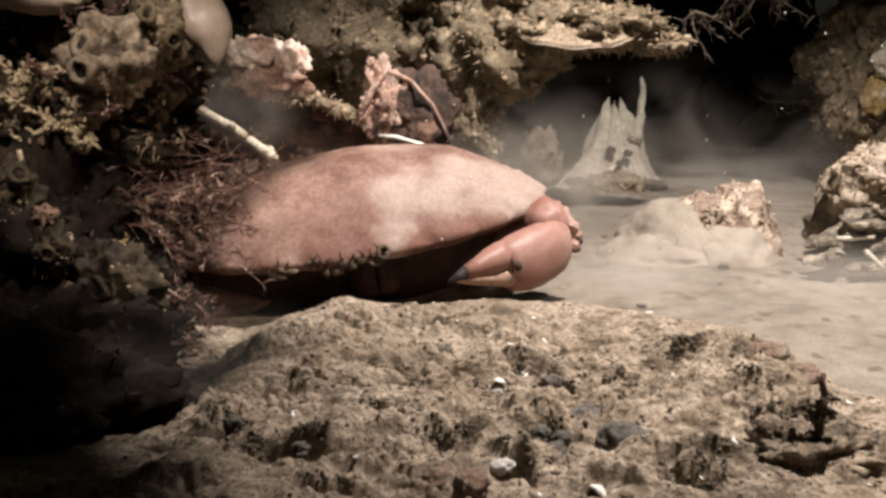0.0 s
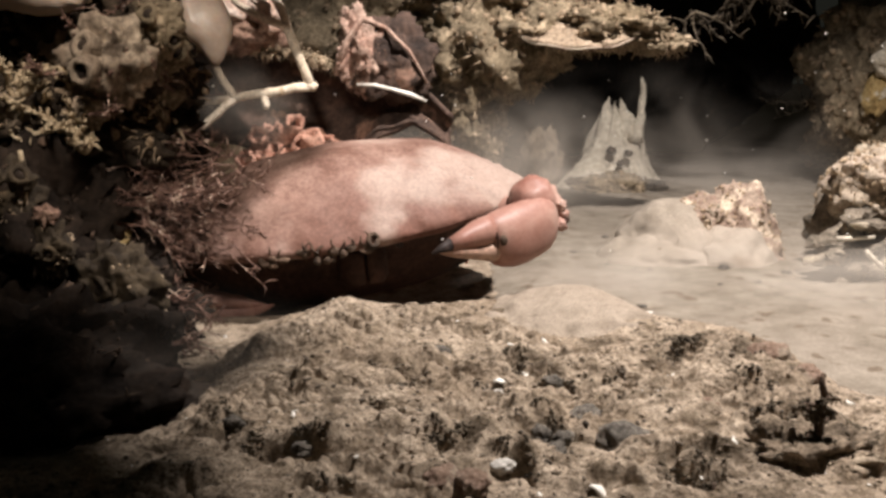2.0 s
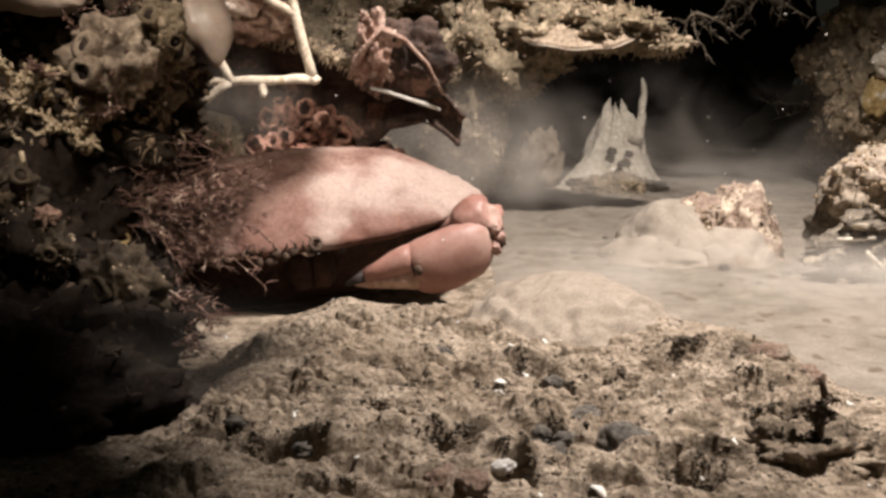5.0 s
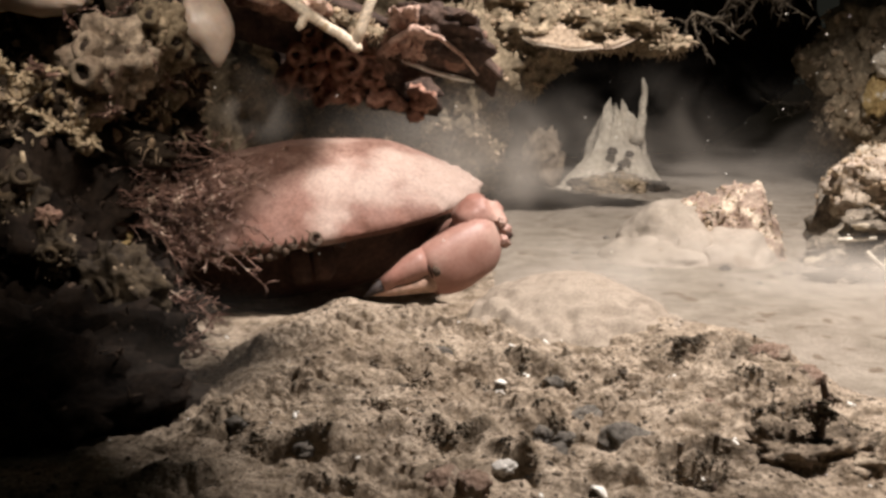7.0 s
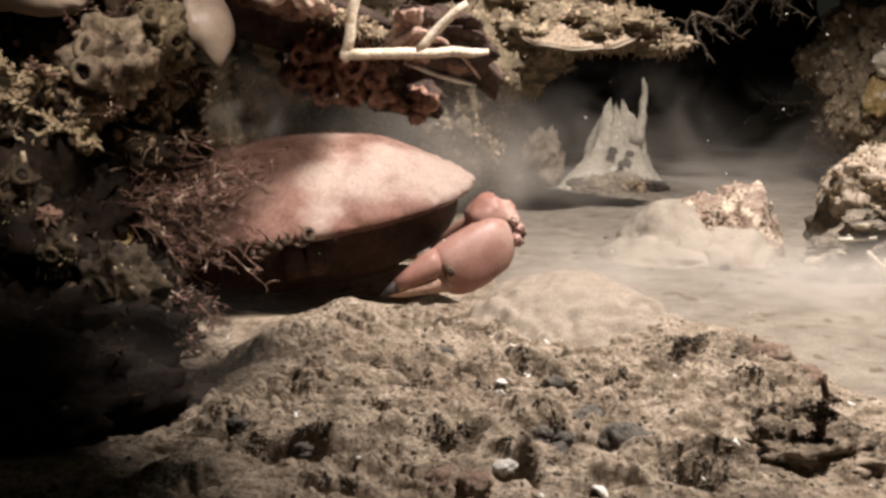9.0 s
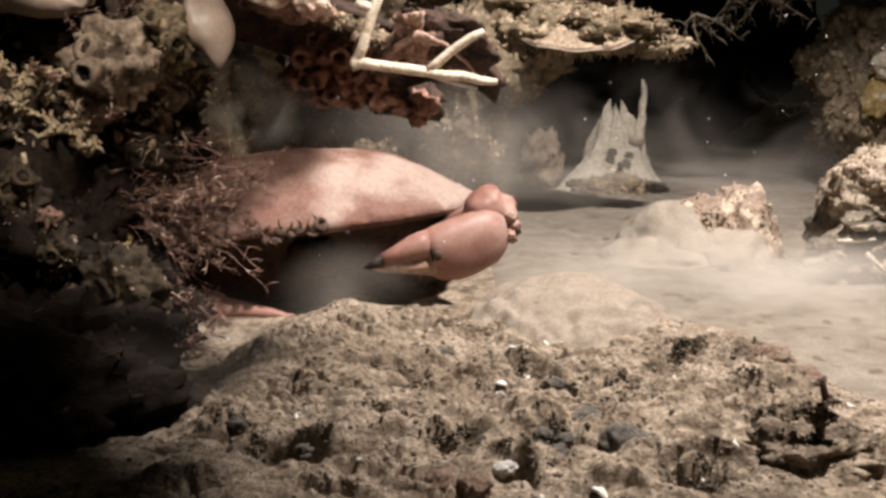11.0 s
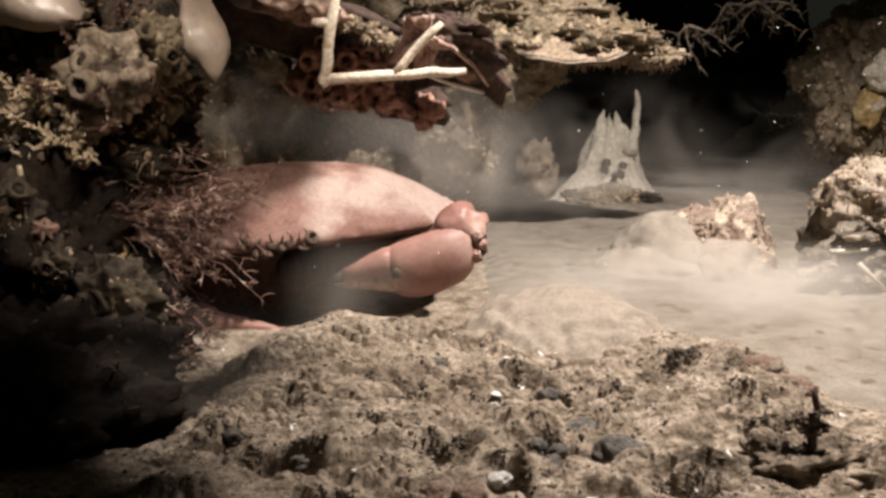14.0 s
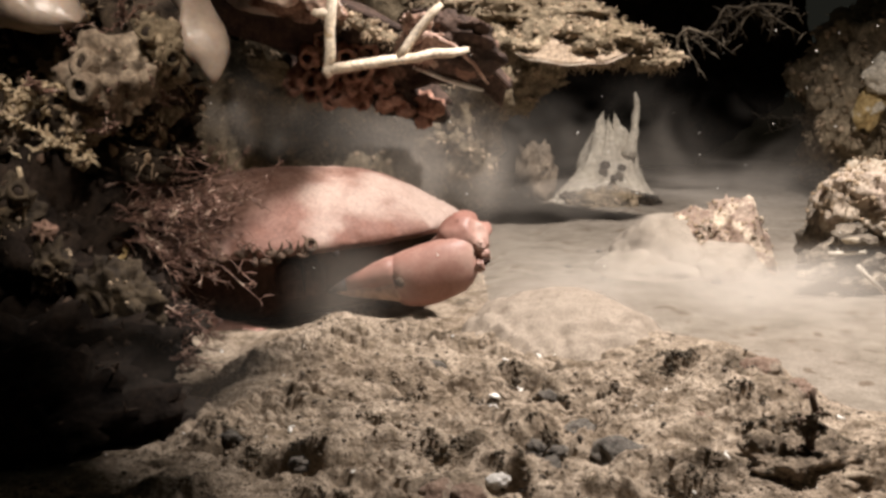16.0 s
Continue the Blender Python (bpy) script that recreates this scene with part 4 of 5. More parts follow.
holed_sponge(pose(-0.158, 0.440, 0.119), 0.017, 2, "grey lumpy sponge with round pores on the rock")
holed_sponge(pose(-0.132, 0.452, 0.127), 0.015, 5, "brownish lumpy sponge on the rock", "rock")
holed_sponge(pose(-0.140, 0.445, 0.098), 0.016, 7, "grey-brown sponge hanging below another", "rock")
holed_sponge(pose(-0.172, 0.425, 0.090), 0.013, 8, "pale knobbly sponge on the rock edge")
holed_sponge(pose(-0.150, 0.412, 0.030), 0.016, 12, "dim yellowish soft sponge beside the weed", "yellow")

holed_sponge(pose(-0.136, 0.402, 0.120), 0.0155, 14, "cream sponge with a large dark pore on the rock")
holed_sponge(pose(-0.120, 0.415, 0.132), 0.010, 15, "grey-brown folded sponge at the rock top", "rock")
holed_sponge(pose(-0.184, 0.400, 0.098), 0.010, 17, "pale ragged sponge on the rock edge")
holed_sponge(pose(-0.154, 0.412, 0.098), 0.009, 19, "tan knobbly sponge on the rock face", "old_shell")
holed_sponge(pose(-0.130, 0.418, 0.104), 0.008, 23, "grey sponge with small pores on the rock face", "gap_rock")

# these three are darkened by colour, as if shaded by the hollow
holed_sponge(pose(-0.172, 0.375, 0.066), 0.011, 27, "tan sponge at the mouth of the hollow, coloured dim as shade", "shaded_sponge")
holed_sponge(pose(-0.154, 0.372, 0.044), 0.008, 29, "small brown sponge in the hollow, coloured dim as shade", "shaded_sponge")
holed_sponge(pose(-0.133, 0.385, 0.026), 0.016, 31, "tall olive-brown sponge under the weed, coloured dim as shade", "shaded_sponge")
FRONDS = random.Random(8)
for k in range(26):
    a = FRONDS.random()
    x, z = -0.202 + 0.054 * a, 0.079 + 0.036 * FRONDS.random()
    hydroid(pose(x, 0.400 + 0.02 * FRONDS.random(), z), FRONDS.uniform(0.010, 0.019), 6, 30 + k, "stiff tan bryozoan tuft on the overgrown rock", "frond", (FRONDS.uniform(-0.5, 0.7), -0.5, FRONDS.uniform(-0.2, 0.7)), 0.6, FRONDS.uniform(0.0016, 0.0028))
for k, (x, y, z, h) in enumerate(((-0.205, 0.45, 0.135, 0.016), (-0.17, 0.44, 0.138, 0.014), (-0.14, 0.44, 0.145, 0.014), (-0.125, 0.43, 0.108, 0.014), (-0.150, 0.405, 0.128, 0.012), (-0.128, 0.402, 0.118, 0.011), (-0.165, 0.40, 0.112, 0.012), (-0.138, 0.40, 0.095, 0.013), (-0.190, 0.395, 0.10, 0.012))):
    hydroid(pose(x, y, z), h, 6, 70 + k, "thin red-brown tuft on the rock top", "red_weed", (0.2, -0.6, 0.3), 0.7, 0.0009)


def wisp(a, b, label):
    s = tube(bent(a, b, (0.001, 0, 0), 8, random.Random(3), 0.0005), [0.0010, 0.0012, 0.001, 0.0013, 0.001, 0.0012, 0.001, 0.0006], 5)
    return tagged(part("wisp", s, "frond", label=label), category="hydroid")


wisp((-0.1655, 0.375, 0.083), (-0.1635, 0.372, 0.062), "pale thin stalk hanging before the dark hollow")
tagged(part("starlet", join(*[tube([(0, 0, 0), (0.005 * math.cos(a), -0.002, 0.005 * math.sin(a))], [0.0014, 0.0005], 5) for a in (0.2, 1.3, 2.4, 3.4, 4.6, 5.5)] + [blob((0, 0.001, 0), (0.0042, 0.003, 0.0036), 0.6, 2, 3, 4)]), "rust_crust", label="small pinkish star-shaped tuft before the hollow", at=pose(-0.155, 0.37, 0.058)), category="hydroid")


def weed_bush():
    """Red-brown feathery weed reaching out from the rock over the crab."""
    rng = random.Random(17)
    t = thing("weed_bush", "bushy red-brown branching weed reaching out from the rock", "weed", at=pose(-0.150, 0.43, 0.060))
    kinds = []
    for i in range(62):
        kinds.append((Vector((rng.uniform(-0.012, 0.010), rng.uniform(-0.02, 0.02), rng.uniform(-0.014, 0.010))), Vector((1.0, rng.uniform(-0.5, 0.5), max(-0.6, min(0.30, rng.gauss(-0.05, 0.28))))), rng.uniform(0.030, 0.078), rng.uniform(-0.010, 0.014)))
    for i in range(16):
        kinds.append((Vector((rng.uniform(0.0, 0.03), rng.uniform(-0.02, 0.015), rng.uniform(-0.03, 0.0))), Vector((0.75, rng.uniform(-0.5, 0.2), -0.75 + rng.gauss(0, 0.2))), rng.uniform(0.03, 0.05), 0.006))
    for i in range(9):
        kinds.append((Vector((rng.uniform(0.01, 0.03), -0.035, -0.045 + rng.uniform(-0.01, 0.008))), Vector((0.8, rng.uniform(-0.3, 0.1), -0.35 + rng.gauss(0, 0.2))), rng.uniform(0.018, 0.036), 0.003))
    kinds.append((Vector((0.022, -0.04, -0.048)), Vector((0.7, -0.1, -0.68)), 0.034, 0.005))
    twigs = Shape()
    for base, way, length, bow in kinds:
        way.normalize()
        pts = bent(base, base + way * length, Vector((0, 0, bow)), 9, rng, 0.0014)
        thick = rng.uniform(0.00034, 0.00062)
        s = tube(pts, [thick * (1 - 0.07 * i) for i in range(9)], 5)
        for i in range(2, 9):
            for _ in range(rng.randint(1, 3)):
                d = (way * 0.8 + Vector((rng.gauss(0, 0.55), rng.gauss(0, 0.5), rng.gauss(0.0, 0.6)))).normalized()
                q = pts[i] + d * rng.uniform(0.003, 0.009)
                m = pts[i].lerp(q, 0.55) + Vector((0, 0, rng.uniform(-0.001, 0.0012)))
                b = tube([pts[i], m, q], [thick * 0.62, thick * 0.5, thick * 0.4], 4)
                twigs.add(b.v, b.f)
                e = m + (d + Vector((rng.gauss(0, 0.7), rng.gauss(0, 0.7), rng.gauss(0, 0.7)))).normalized() * 0.004
                b = tube([m, e], [thick * 0.5, thick * 0.35], 3)
                twigs.add(b.v, b.f)
        part("branch", s, "red_weed", t)
    tagged(part("side_twig", twigs, "red_weed", t, "fine curling side twigs"), kind="stuff")
    return t


weed_bush()

# ---- crab ----


def loft(sections, sides=24, power=2.3):
    """Skin over oval sections: (x, y, z, half depth, half height)."""
    v, f = [], []
    for x, y, z, a, b in sections:
        for s in range(sides):
            t = 2 * math.pi * s / sides
            c, d = math.cos(t), math.sin(t)
            v.append((x, y + a * math.copysign(abs(c) ** (2 / power), c), z + b * math.copysign(abs(d) ** (2 / power), d)))
    n = len(sections)
    for i in range(n - 1):
        for s in range(sides):
            q = (s + 1) % sides
            f.append((i * sides + s, (i + 1) * sides + s, (i + 1) * sides + q, i * sides + q))
    f.append(tuple(range(sides)))
    f.append(tuple((n - 1) * sides + s for s in range(sides))[::-1])
    return Shape().add(v, f)


def carapace_shape():
    v, f, nr, na = [], [], 60, 240
    for i in range(nr + 9):
        for j in range(na):
            a = 2 * math.pi * j / na
            c, s = math.cos(a), math.sin(a)
            bx, by = 0.100, (0.058 if s < 0 else 0.062)
            ox, oy = bx * math.copysign(abs(c) ** 0.90, c), by * math.copysign(abs(s) ** 0.96, s)
            lobes = abs(math.sin(a * 11.5)) ** 0.5 if s < 0.12 else 0.6
            if i <= nr:
                r = i / nr
                edge = smooth((r - 0.86) / 0.14)
                k = r * (1 + edge * 0.042 * (lobes - 0.6))
                x, y = ox * k, oy * k
                q = Vector((x, y, 0))
                z = 0.0385 * (1 - r ** 2.35) ** 0.88
                z += 0.0016 * noise.noise(q * 28 + Vector((0, 0, 4))) * (1 - r) ** 0.4 + 0.0004 * noise.noise(q * 120) + 0.0002 * noise.noise(q * 300)
                z += 0.0010 * math.exp(-((abs(x) - 0.040) / 0.026) ** 2 - ((y - 0.005) / 0.03) ** 2) + 0.0012 * math.exp(-(x / 0.02) ** 2 - ((y + 0.012) / 0.025) ** 2)
                z += edge * (0.0030 * lobes - 0.0014) + 0.0030 * max(0.0, noise.noise(q * 260) - 0.22) * smooth((r - 0.70) / 0.2)
            else:
                u = (i - nr) / 8
                k = 1 + 0.042 * (lobes - 0.6) - 0.10 * u
                x, y, z = ox * k, oy * k, 0.0008 - 0.0030 * smooth(u * 3)
            # the rim rises a little towards the two corners
            z += 0.004 * (abs(x) / 0.100) ** 2
            v.append((x, y, z))
    for i in range(nr + 8):
        for j in range(na):
            k = (j + 1) % na
            f.append((i * na + j, (i + 1) * na + j, (i + 1) * na + k, i * na + k))
    return Shape().add(v, f)


def torus(centre, axis, big, small, sides=20, ring=8):
    d = Vector(axis).normalized()
    u, w = ring_frame(d)
    v, f = [], []
    for i in range(sides):
        a = 2 * math.pi * i / sides
        o = u * math.cos(a) + w * math.sin(a)
        for j in range(ring):
            b = 2 * math.pi * j / ring
            v.append(Vector(centre) + o * (big + small * math.cos(b)) + d * (small * math.sin(b)))
    for i in range(sides):
        for j in range(ring):
            f.append((i * ring + j, ((i + 1) % sides) * ring + j, ((i + 1) % sides) * ring + (j + 1) % ring, i * ring + (j + 1) % ring))
    return Shape().add(v, f)


def claw(name, parent, at, finger="claw_pale", end="claw_tip"):
    """Big pincer: palm, two closed fingers, knuckle-like wrist and upper arm. Its space starts at the finger joint."""
    def worn(shape, big, small):
        shape.v = [Vector(p) + Vector((noise.noise(Vector(p) * 90), noise.noise(Vector(p) * 90 + Vector((4, 0, 0))), noise.noise(Vector(p) * 90 + Vector((0, 6, 0))))) * big + Vector((0, -1, 0.5)) * small * noise.noise(Vector(p) * 420) for p in shape.v]
        return shape

    palm = loft([(-0.002, 0, -0.001826, 0.0072, 0.01098), (0, 0, -0.002289, 0.0085, 0.01232), (0.004, 0.0003, -0.002651, 0.0095, 0.01367), (0.01, 0.001, -0.002959, 0.0105, 0.01456), (0.017, 0.002, -0.0026, 0.011, 0.0149), (0.024, 0.003, -0.001732, 0.011, 0.01434), (0.03, 0.004, -0.001024, 0.0104, 0.01344), (0.0345, 0.005, -0.0002075, 0.0094, 0.01165), (0.0375, 0.006, 0.0007173, 0.007, 0.008962), (0.039, 0.007, 0.001632, 0.0036, 0.004705)], 40, 2.3)
    ob = part(name, worn(palm, 0.0007, 0.0002), "claw", parent, "heavy smooth pinkish pincer", at)
    low = loft([(0.004, 0, -0.0068, 0.0076, 0.0062), (-0.003, -0.0005, -0.0064, 0.0068, 0.0056), (-0.010, -0.001, -0.0048, 0.0056, 0.0044), (-0.017, -0.002, -0.0034, 0.0044, 0.0036), (-0.024, -0.003, -0.0018, 0.0030, 0.0026), (-0.029, -0.003, -0.0004, 0.0016, 0.0014), (-0.032, -0.003, 0.0006, 0.0005, 0.0005)], 22, 2.1)
    part("fixed_finger", worn(low, 0.0004, 0.0001), finger, ob, "paler lower finger")
    top = loft([(0.0005, 0, 0.0030, 0.0070, 0.0070), (-0.004, -0.0008, 0.0030, 0.0072, 0.0070), (-0.010, -0.0016, 0.0028, 0.0063, 0.0061), (-0.017, -0.0026, 0.0022, 0.0047, 0.0044), (-0.024, -0.0034, 0.0016, 0.0034, 0.0033)], 22, 2.1)
    part("moving_finger", worn(top, 0.0004, 0.0001), "claw", ob, "pinkish upper finger")
    part("finger_tip", loft([(-0.0238, -0.0034, 0.0016, 0.0033, 0.0032), (-0.029, -0.004, 0.0008, 0.0020, 0.0020), (-0.034, -0.004, -0.0002, 0.0006, 0.0006)], 18), end, ob, "blunt fingertip")
    ring = tube([(-0.0010, -0.0074 * math.cos(a), -0.0002 + 0.0080 * math.sin(a)) for a in [q * 0.2 - 1.5 for q in range(16)]], 0.0007, 7)
    part("joint_ring", ring, "under", ob, "dark joint groove")
    membrane = tube([(-0.0034 - 0.0010 * math.sin(a), -0.0066 * math.cos(a), 0.0028 + 0.0062 * math.sin(a)) for a in (-0.3, 0.1, 0.5, 0.9, 1.3, 1.7)], [0.0004, 0.0010, 0.0013, 0.0013, 0.0009, 0.0003], 8)
    part("joint_membrane", membrane, "claw_cream", ob, "cream-coloured joint membrane")
    part("joint_knob", blob((0.0012, -0.0088, -0.0010), (0.0018, 0.0014, 0.0026), 0.2, 2, 3, 4), "twig", ob, "dark hinge knob")
    # knuckle-like wrist: a swollen plate with a worn, knobbly outer corner
    knuckle = blob((0.0335, 0.0125, 0.0088), (0.0132, 0.0125, 0.0126), 0.10, 1.6, 4, 21, 3)
    shaped = []
    for p in knuckle.v:
        q = p - Vector((0.0335, 0.0125, 0.0088))
        out = smooth((q.x + q.z * 0.2) / 0.010)
        q *= 1 - 0.10 * max(0.0, noise.noise(p * 70 + Vector((2, 5, 1)))) + 0.16 * out * math.tanh(3 * noise.noise(p * 150 + Vector((3, 1, 7))))
        shaped.append(Vector((0.0335, 0.0125, 0.0088)) + q)
    knuckle.v = shaped
    w = part("wrist", knuckle, "claw", ob)
    for q, r in (((0.0420, 0.001, 0.0012), 0.0024), ((0.0430, 0.0055, 0.0058), 0.0022), ((0.0392, -0.0005, -0.0030), 0.0022), ((0.0412, 0.0005, 0.0060), 0.0020)):
        part("wrist_knob", blob(q, (r * 1.2, r, r * 1.3), 0.7, 2.4, 3, 7 + int(q[2] * 1000), 4, 0.2, 6), "claw", w, "worn knob")
    part("wrist_pit", blob((0.0424, -0.0002, -0.0012), (0.0018, 0.0014, 0.0022), 0.5, 2, 3, 9), "under", w, "dark worn pit")
    arm = tube(bent((0.030, 0.016, 0.005), (0.014, 0.062, -0.012), (0.002, 0.0, 0.002), 8), [0.0090, 0.0096, 0.0096, 0.0096, 0.0094, 0.009, 0.009, 0.008], 18, True, 0.9)
    part("upper_arm", arm, "claw", ob)
    return ob


def crab():
    t = thing("crab", "large pinkish-brown edible crab with a pie-crust rim", "crab")
    part("carapace", carapace_shape(), "carapace", t, "broad pinkish-brown domed shell")
    under = Shape()
    v, f, na = [], [], 80
    for i, (kx, ky, z) in enumerate(((0.95, 0.90, -0.001), (0.93, 0.70, -0.003), (0.91, 0.58, -0.014), (0.82, 0.50, -0.028), (0.58, 0.36, -0.037), (0.05, 0.05, -0.040))):
        for j in range(na):
            a = 2 * math.pi * j / na
            c, s = math.cos(a), math.sin(a)
            v.append((0.100 * kx * c, 0.058 * ky * s + 0.002, z + 0.0012 * noise.noise(Vector((c * 4, s * 4, i)))))
    for i in range(5):
        for j in range(na):
            k = (j + 1) % na
            f.append((i * na + j, (i + 1) * na + j, (i + 1) * na + k, i * na + k))
    # shade beneath the rim is put into this part's colour
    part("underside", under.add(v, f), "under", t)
    for x in (-1, 1):
        part("eye", blob((0.014 * x, -0.055, -0.003), (0.0018, 0.002, 0.0018), 0, 1, 3, 1), "claw_tip", t, "small black eye")
        # mouth plates share the underside's shade colour
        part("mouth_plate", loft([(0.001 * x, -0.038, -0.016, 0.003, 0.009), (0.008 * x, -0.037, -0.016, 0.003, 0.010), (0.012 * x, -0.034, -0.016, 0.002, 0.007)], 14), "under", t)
        for k in range(4):
            y = -0.012 + 0.017 * k
            pts = [(0.040 * x, y * 0.8 + 0.012, -0.024), (0.056 * x, y + 0.016, -0.020 - 0.001 * k), (0.066 * x, y + 0.018, -0.026), (0.066 * x, y + 0.016, -0.038)]
            part("walking_leg", join(tube(bent(pts[0], pts[1], (0, 0, 0.001), 4), [0.005, 0.0062, 0.006, 0.005], 10, flat=0.8), tube(bent(pts[1], pts[2], (0, 0, 0.002), 4), [0.0045, 0.0052, 0.005, 0.004], 10, flat=0.8), tube(pts[2:], [0.0036, 0.0008], 8)), "leg", t, "dark red hairy walking leg")
    rng = random.Random(6)
    crust = Shape()
    for i in range(15):
        x = -0.050 + 0.050 * rng.random()
        y = -0.0575 * math.sqrt(max(0, 1 - (x / 0.1) ** 2))
        b = blob((x, y - 0.001, rng.uniform(-0.004, 0.002)), (rng.uniform(0.0012, 0.003), 0.002, rng.uniform(0.001, 0.0026)), 0.4, 2, 2, i)
        crust.add(b.v, b.f)
    for i in range(16):
        x = -0.048 + 0.048 * rng.random()
        y = -0.0585 * math.sqrt(max(0, 1 - (x / 0.1) ** 2))
        b = tube(bent((x, y, 0), (x + rng.uniform(-0.004, 0.004), y - 0.002, rng.uniform(0.003, 0.008)), (rng.uniform(-0.002, 0.002), 0, 0), 5), [0.0007, 0.0006, 0.0006, 0.0005, 0.0003], 4)
        crust.add(b.v, b.f)
    part("rim_growth", crust, "twig", t, "dark tufts growing on the shell rim")
    part("curled_worm_tube", join(torus((0.001, -0.0595, 0.0025), (0.35, -1, 0.35), 0.0028, 0.0011, 14, 6), tube(bent((0.0035, -0.0595, 0.0025), (-0.006, -0.060, -0.001), (0, 0, -0.003), 6), [0.0011, 0.0011, 0.001, 0.001, 0.0009, 0.0007], 6)), "twig", t, "dark curled worm tube")
    part("barnacle", blob((0.070, 0.014, 0.0215), (0.0028, 0.0028, 0.0018), 0.3, 2, 3, 2), "shell_white", t, "small white barnacle")
    return t


CRAB = crab()
CLAW = claw("pincer", CRAB, pose(0, 0, 0))
CLAW_LEFT = claw("far_pincer", CRAB, pose(0, 0, 0), "claw", "claw")

# ---- dark broken shell that is pushed up behind the crab, and the branched stalk ----


def dark_slab():
    rng = random.Random(23)
    t = thing("broken_shell_slab", "dark hollow slab of old shell with reddish crusted ridge", "shell slab")
    v, f, nu, nv = [], [], 60, 24
    top = ((-0.125, 0.034), (-0.094, 0.029), (-0.044, 0.021), (0.0, 0.006), (0.012, 0.012), (0.035, 0.002), (0.059, -0.022))
    for i in range(nu + 1):
        u = i / nu
        x = -0.125 + 0.184 * u
        zt = float(np.interp(x, [p[0] for p in top], [p[1] for p in top]))
        drop = 0.062 * (1 - 0.72 * smooth((u - 0.55) / 0.45))
        for j in range(nv + 1):
            w = j / nv
            y = 0.022 * math.sin(math.pi * min(1, w * 0.9 + 0.08)) * (0.5 + 0.5 * math.sin(math.pi * u)) + 0.002 * noise.noise(Vector((u * 9, w * 5, 2)))
            z = zt - drop * w + 0.002 * noise.noise(Vector((u * 12, w * 3, 7)))
            v.append((x, y, z))
    k = nv + 1
    for i in range(nu):
        for j in range(nv):
            f.append((i * k + j, i * k + j + 1, (i + 1) * k + j + 1, (i + 1) * k + j))
    # shade of the concave side is put into the plate's colour
    plate = part("plate", Shape().add(v, f), "slab_in", t, "concave inner face, coloured dark as shade")
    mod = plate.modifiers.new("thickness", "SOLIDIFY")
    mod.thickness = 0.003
    ridge_pts = [Vector((x, -0.001 + 0.001 * rng.uniform(-1, 1), z + 0.001)) for x, z in top[:4]]
    ridge = tube([ridge_pts[0].lerp(ridge_pts[1], q) for q in (0, 0.5)] + [ridge_pts[1].lerp(ridge_pts[2], q) for q in (0, 0.3, 0.6)] + [ridge_pts[2].lerp(ridge_pts[3], q) for q in (0, 0.35, 0.7, 1)], [0.003, 0.0036, 0.004, 0.0035, 0.003, 0.0032, 0.0036, 0.003, 0.002], 10)
    part("ridge", ridge, "rock", t, "tan crusted upper edge")
    tagged(part("ridge_fuzz", turf([ridge], 420, 0.004, rng), "turf", t, "tan fuzz"), kind="stuff")
    hump = blob((0.020, 0.003, 0.014), (0.028, 0.012, 0.024), 0.42, 1.8, 5, 4, 6, 0.12, 9)
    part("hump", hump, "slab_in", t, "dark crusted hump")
    tip = blob((0.002, -0.004, 0.020), (0.012, 0.008, 0.021), 0.75, 1.6, 5, 14, 6, 0.2, 7)
    part("red_crust", tip, "pink_flank", t, "reddish crust")
    tagged(part("red_fuzz", turf([tip], 260, 0.0022, rng, None, 0.5), "pink_flank", t, "reddish fuzz"), kind="stuff")
    part("crust_edge", tube([(-0.012, -0.010, 0.006), (-0.004, -0.012, 0.026), (0.006, -0.010, 0.040), (0.020, -0.009, 0.034), (0.034, -0.009, 0.020), (0.045, -0.008, 0.000)], [0.0016, 0.0022, 0.0024, 0.0014, 0.0012, 0.0008], 7), "pink_flank", t, "pale folded edge")
    part("pale_lip", tube([(0.001, -0.0085, 0.0), (0.012, -0.010, -0.0005), (0.022, -0.0105, -0.003), (0.034, -0.009, -0.0065), (0.044, -0.007, -0.011)], [0.0010, 0.0013, 0.0012, 0.0016, 0.0008], 7), "shell_white", t, "thin pale broken lip")
    part("bright_shell", join(blob((-0.076, -0.006, 0.047), (0.016, 0.008, 0.010), 0.45, 2, 4, 5, 5, 0.15, 7), blob((-0.052, -0.008, 0.044), (0.010, 0.006, 0.010), 0.45, 2, 4, 8, 5, 0.15, 7)), "pink_shell", t, "bright pinkish-white shell on the ridge")
    part("pink_lump", blob((-0.068, -0.002, 0.032), (0.026, 0.010, 0.012), 0.4, 2, 4, 9, 5, 0.15, 7), "rust_crust", t, "pinkish brown lump on the ridge")
    # honeycomb of worm tubes on the lower inner side
    # its base is darkened too, where the slab's shade falls early on
    cluster = part("worm_tube_cluster", join(blob((-0.010, 0.010, 0), (0.034, 0.010, 0.020), 0.3, 2, 4, 6), blob((0.033, 0.010, -0.008), (0.028, 0.010, 0.014), 0.3, 2, 4, 7)), "slab_in", t, "brick-red honeycomb of open worm tubes", pose(-0.034, 0.001, -0.046, -44, 0, 0))
    def ragged(q):
        q.v = [Vector(p) + Vector((noise.noise(Vector(p) * 260), noise.noise(Vector(p) * 260 + Vector((3, 0, 0))), noise.noise(Vector(p) * 260 + Vector((0, 5, 0))))) * 0.0013 for p in q.v]
        return q

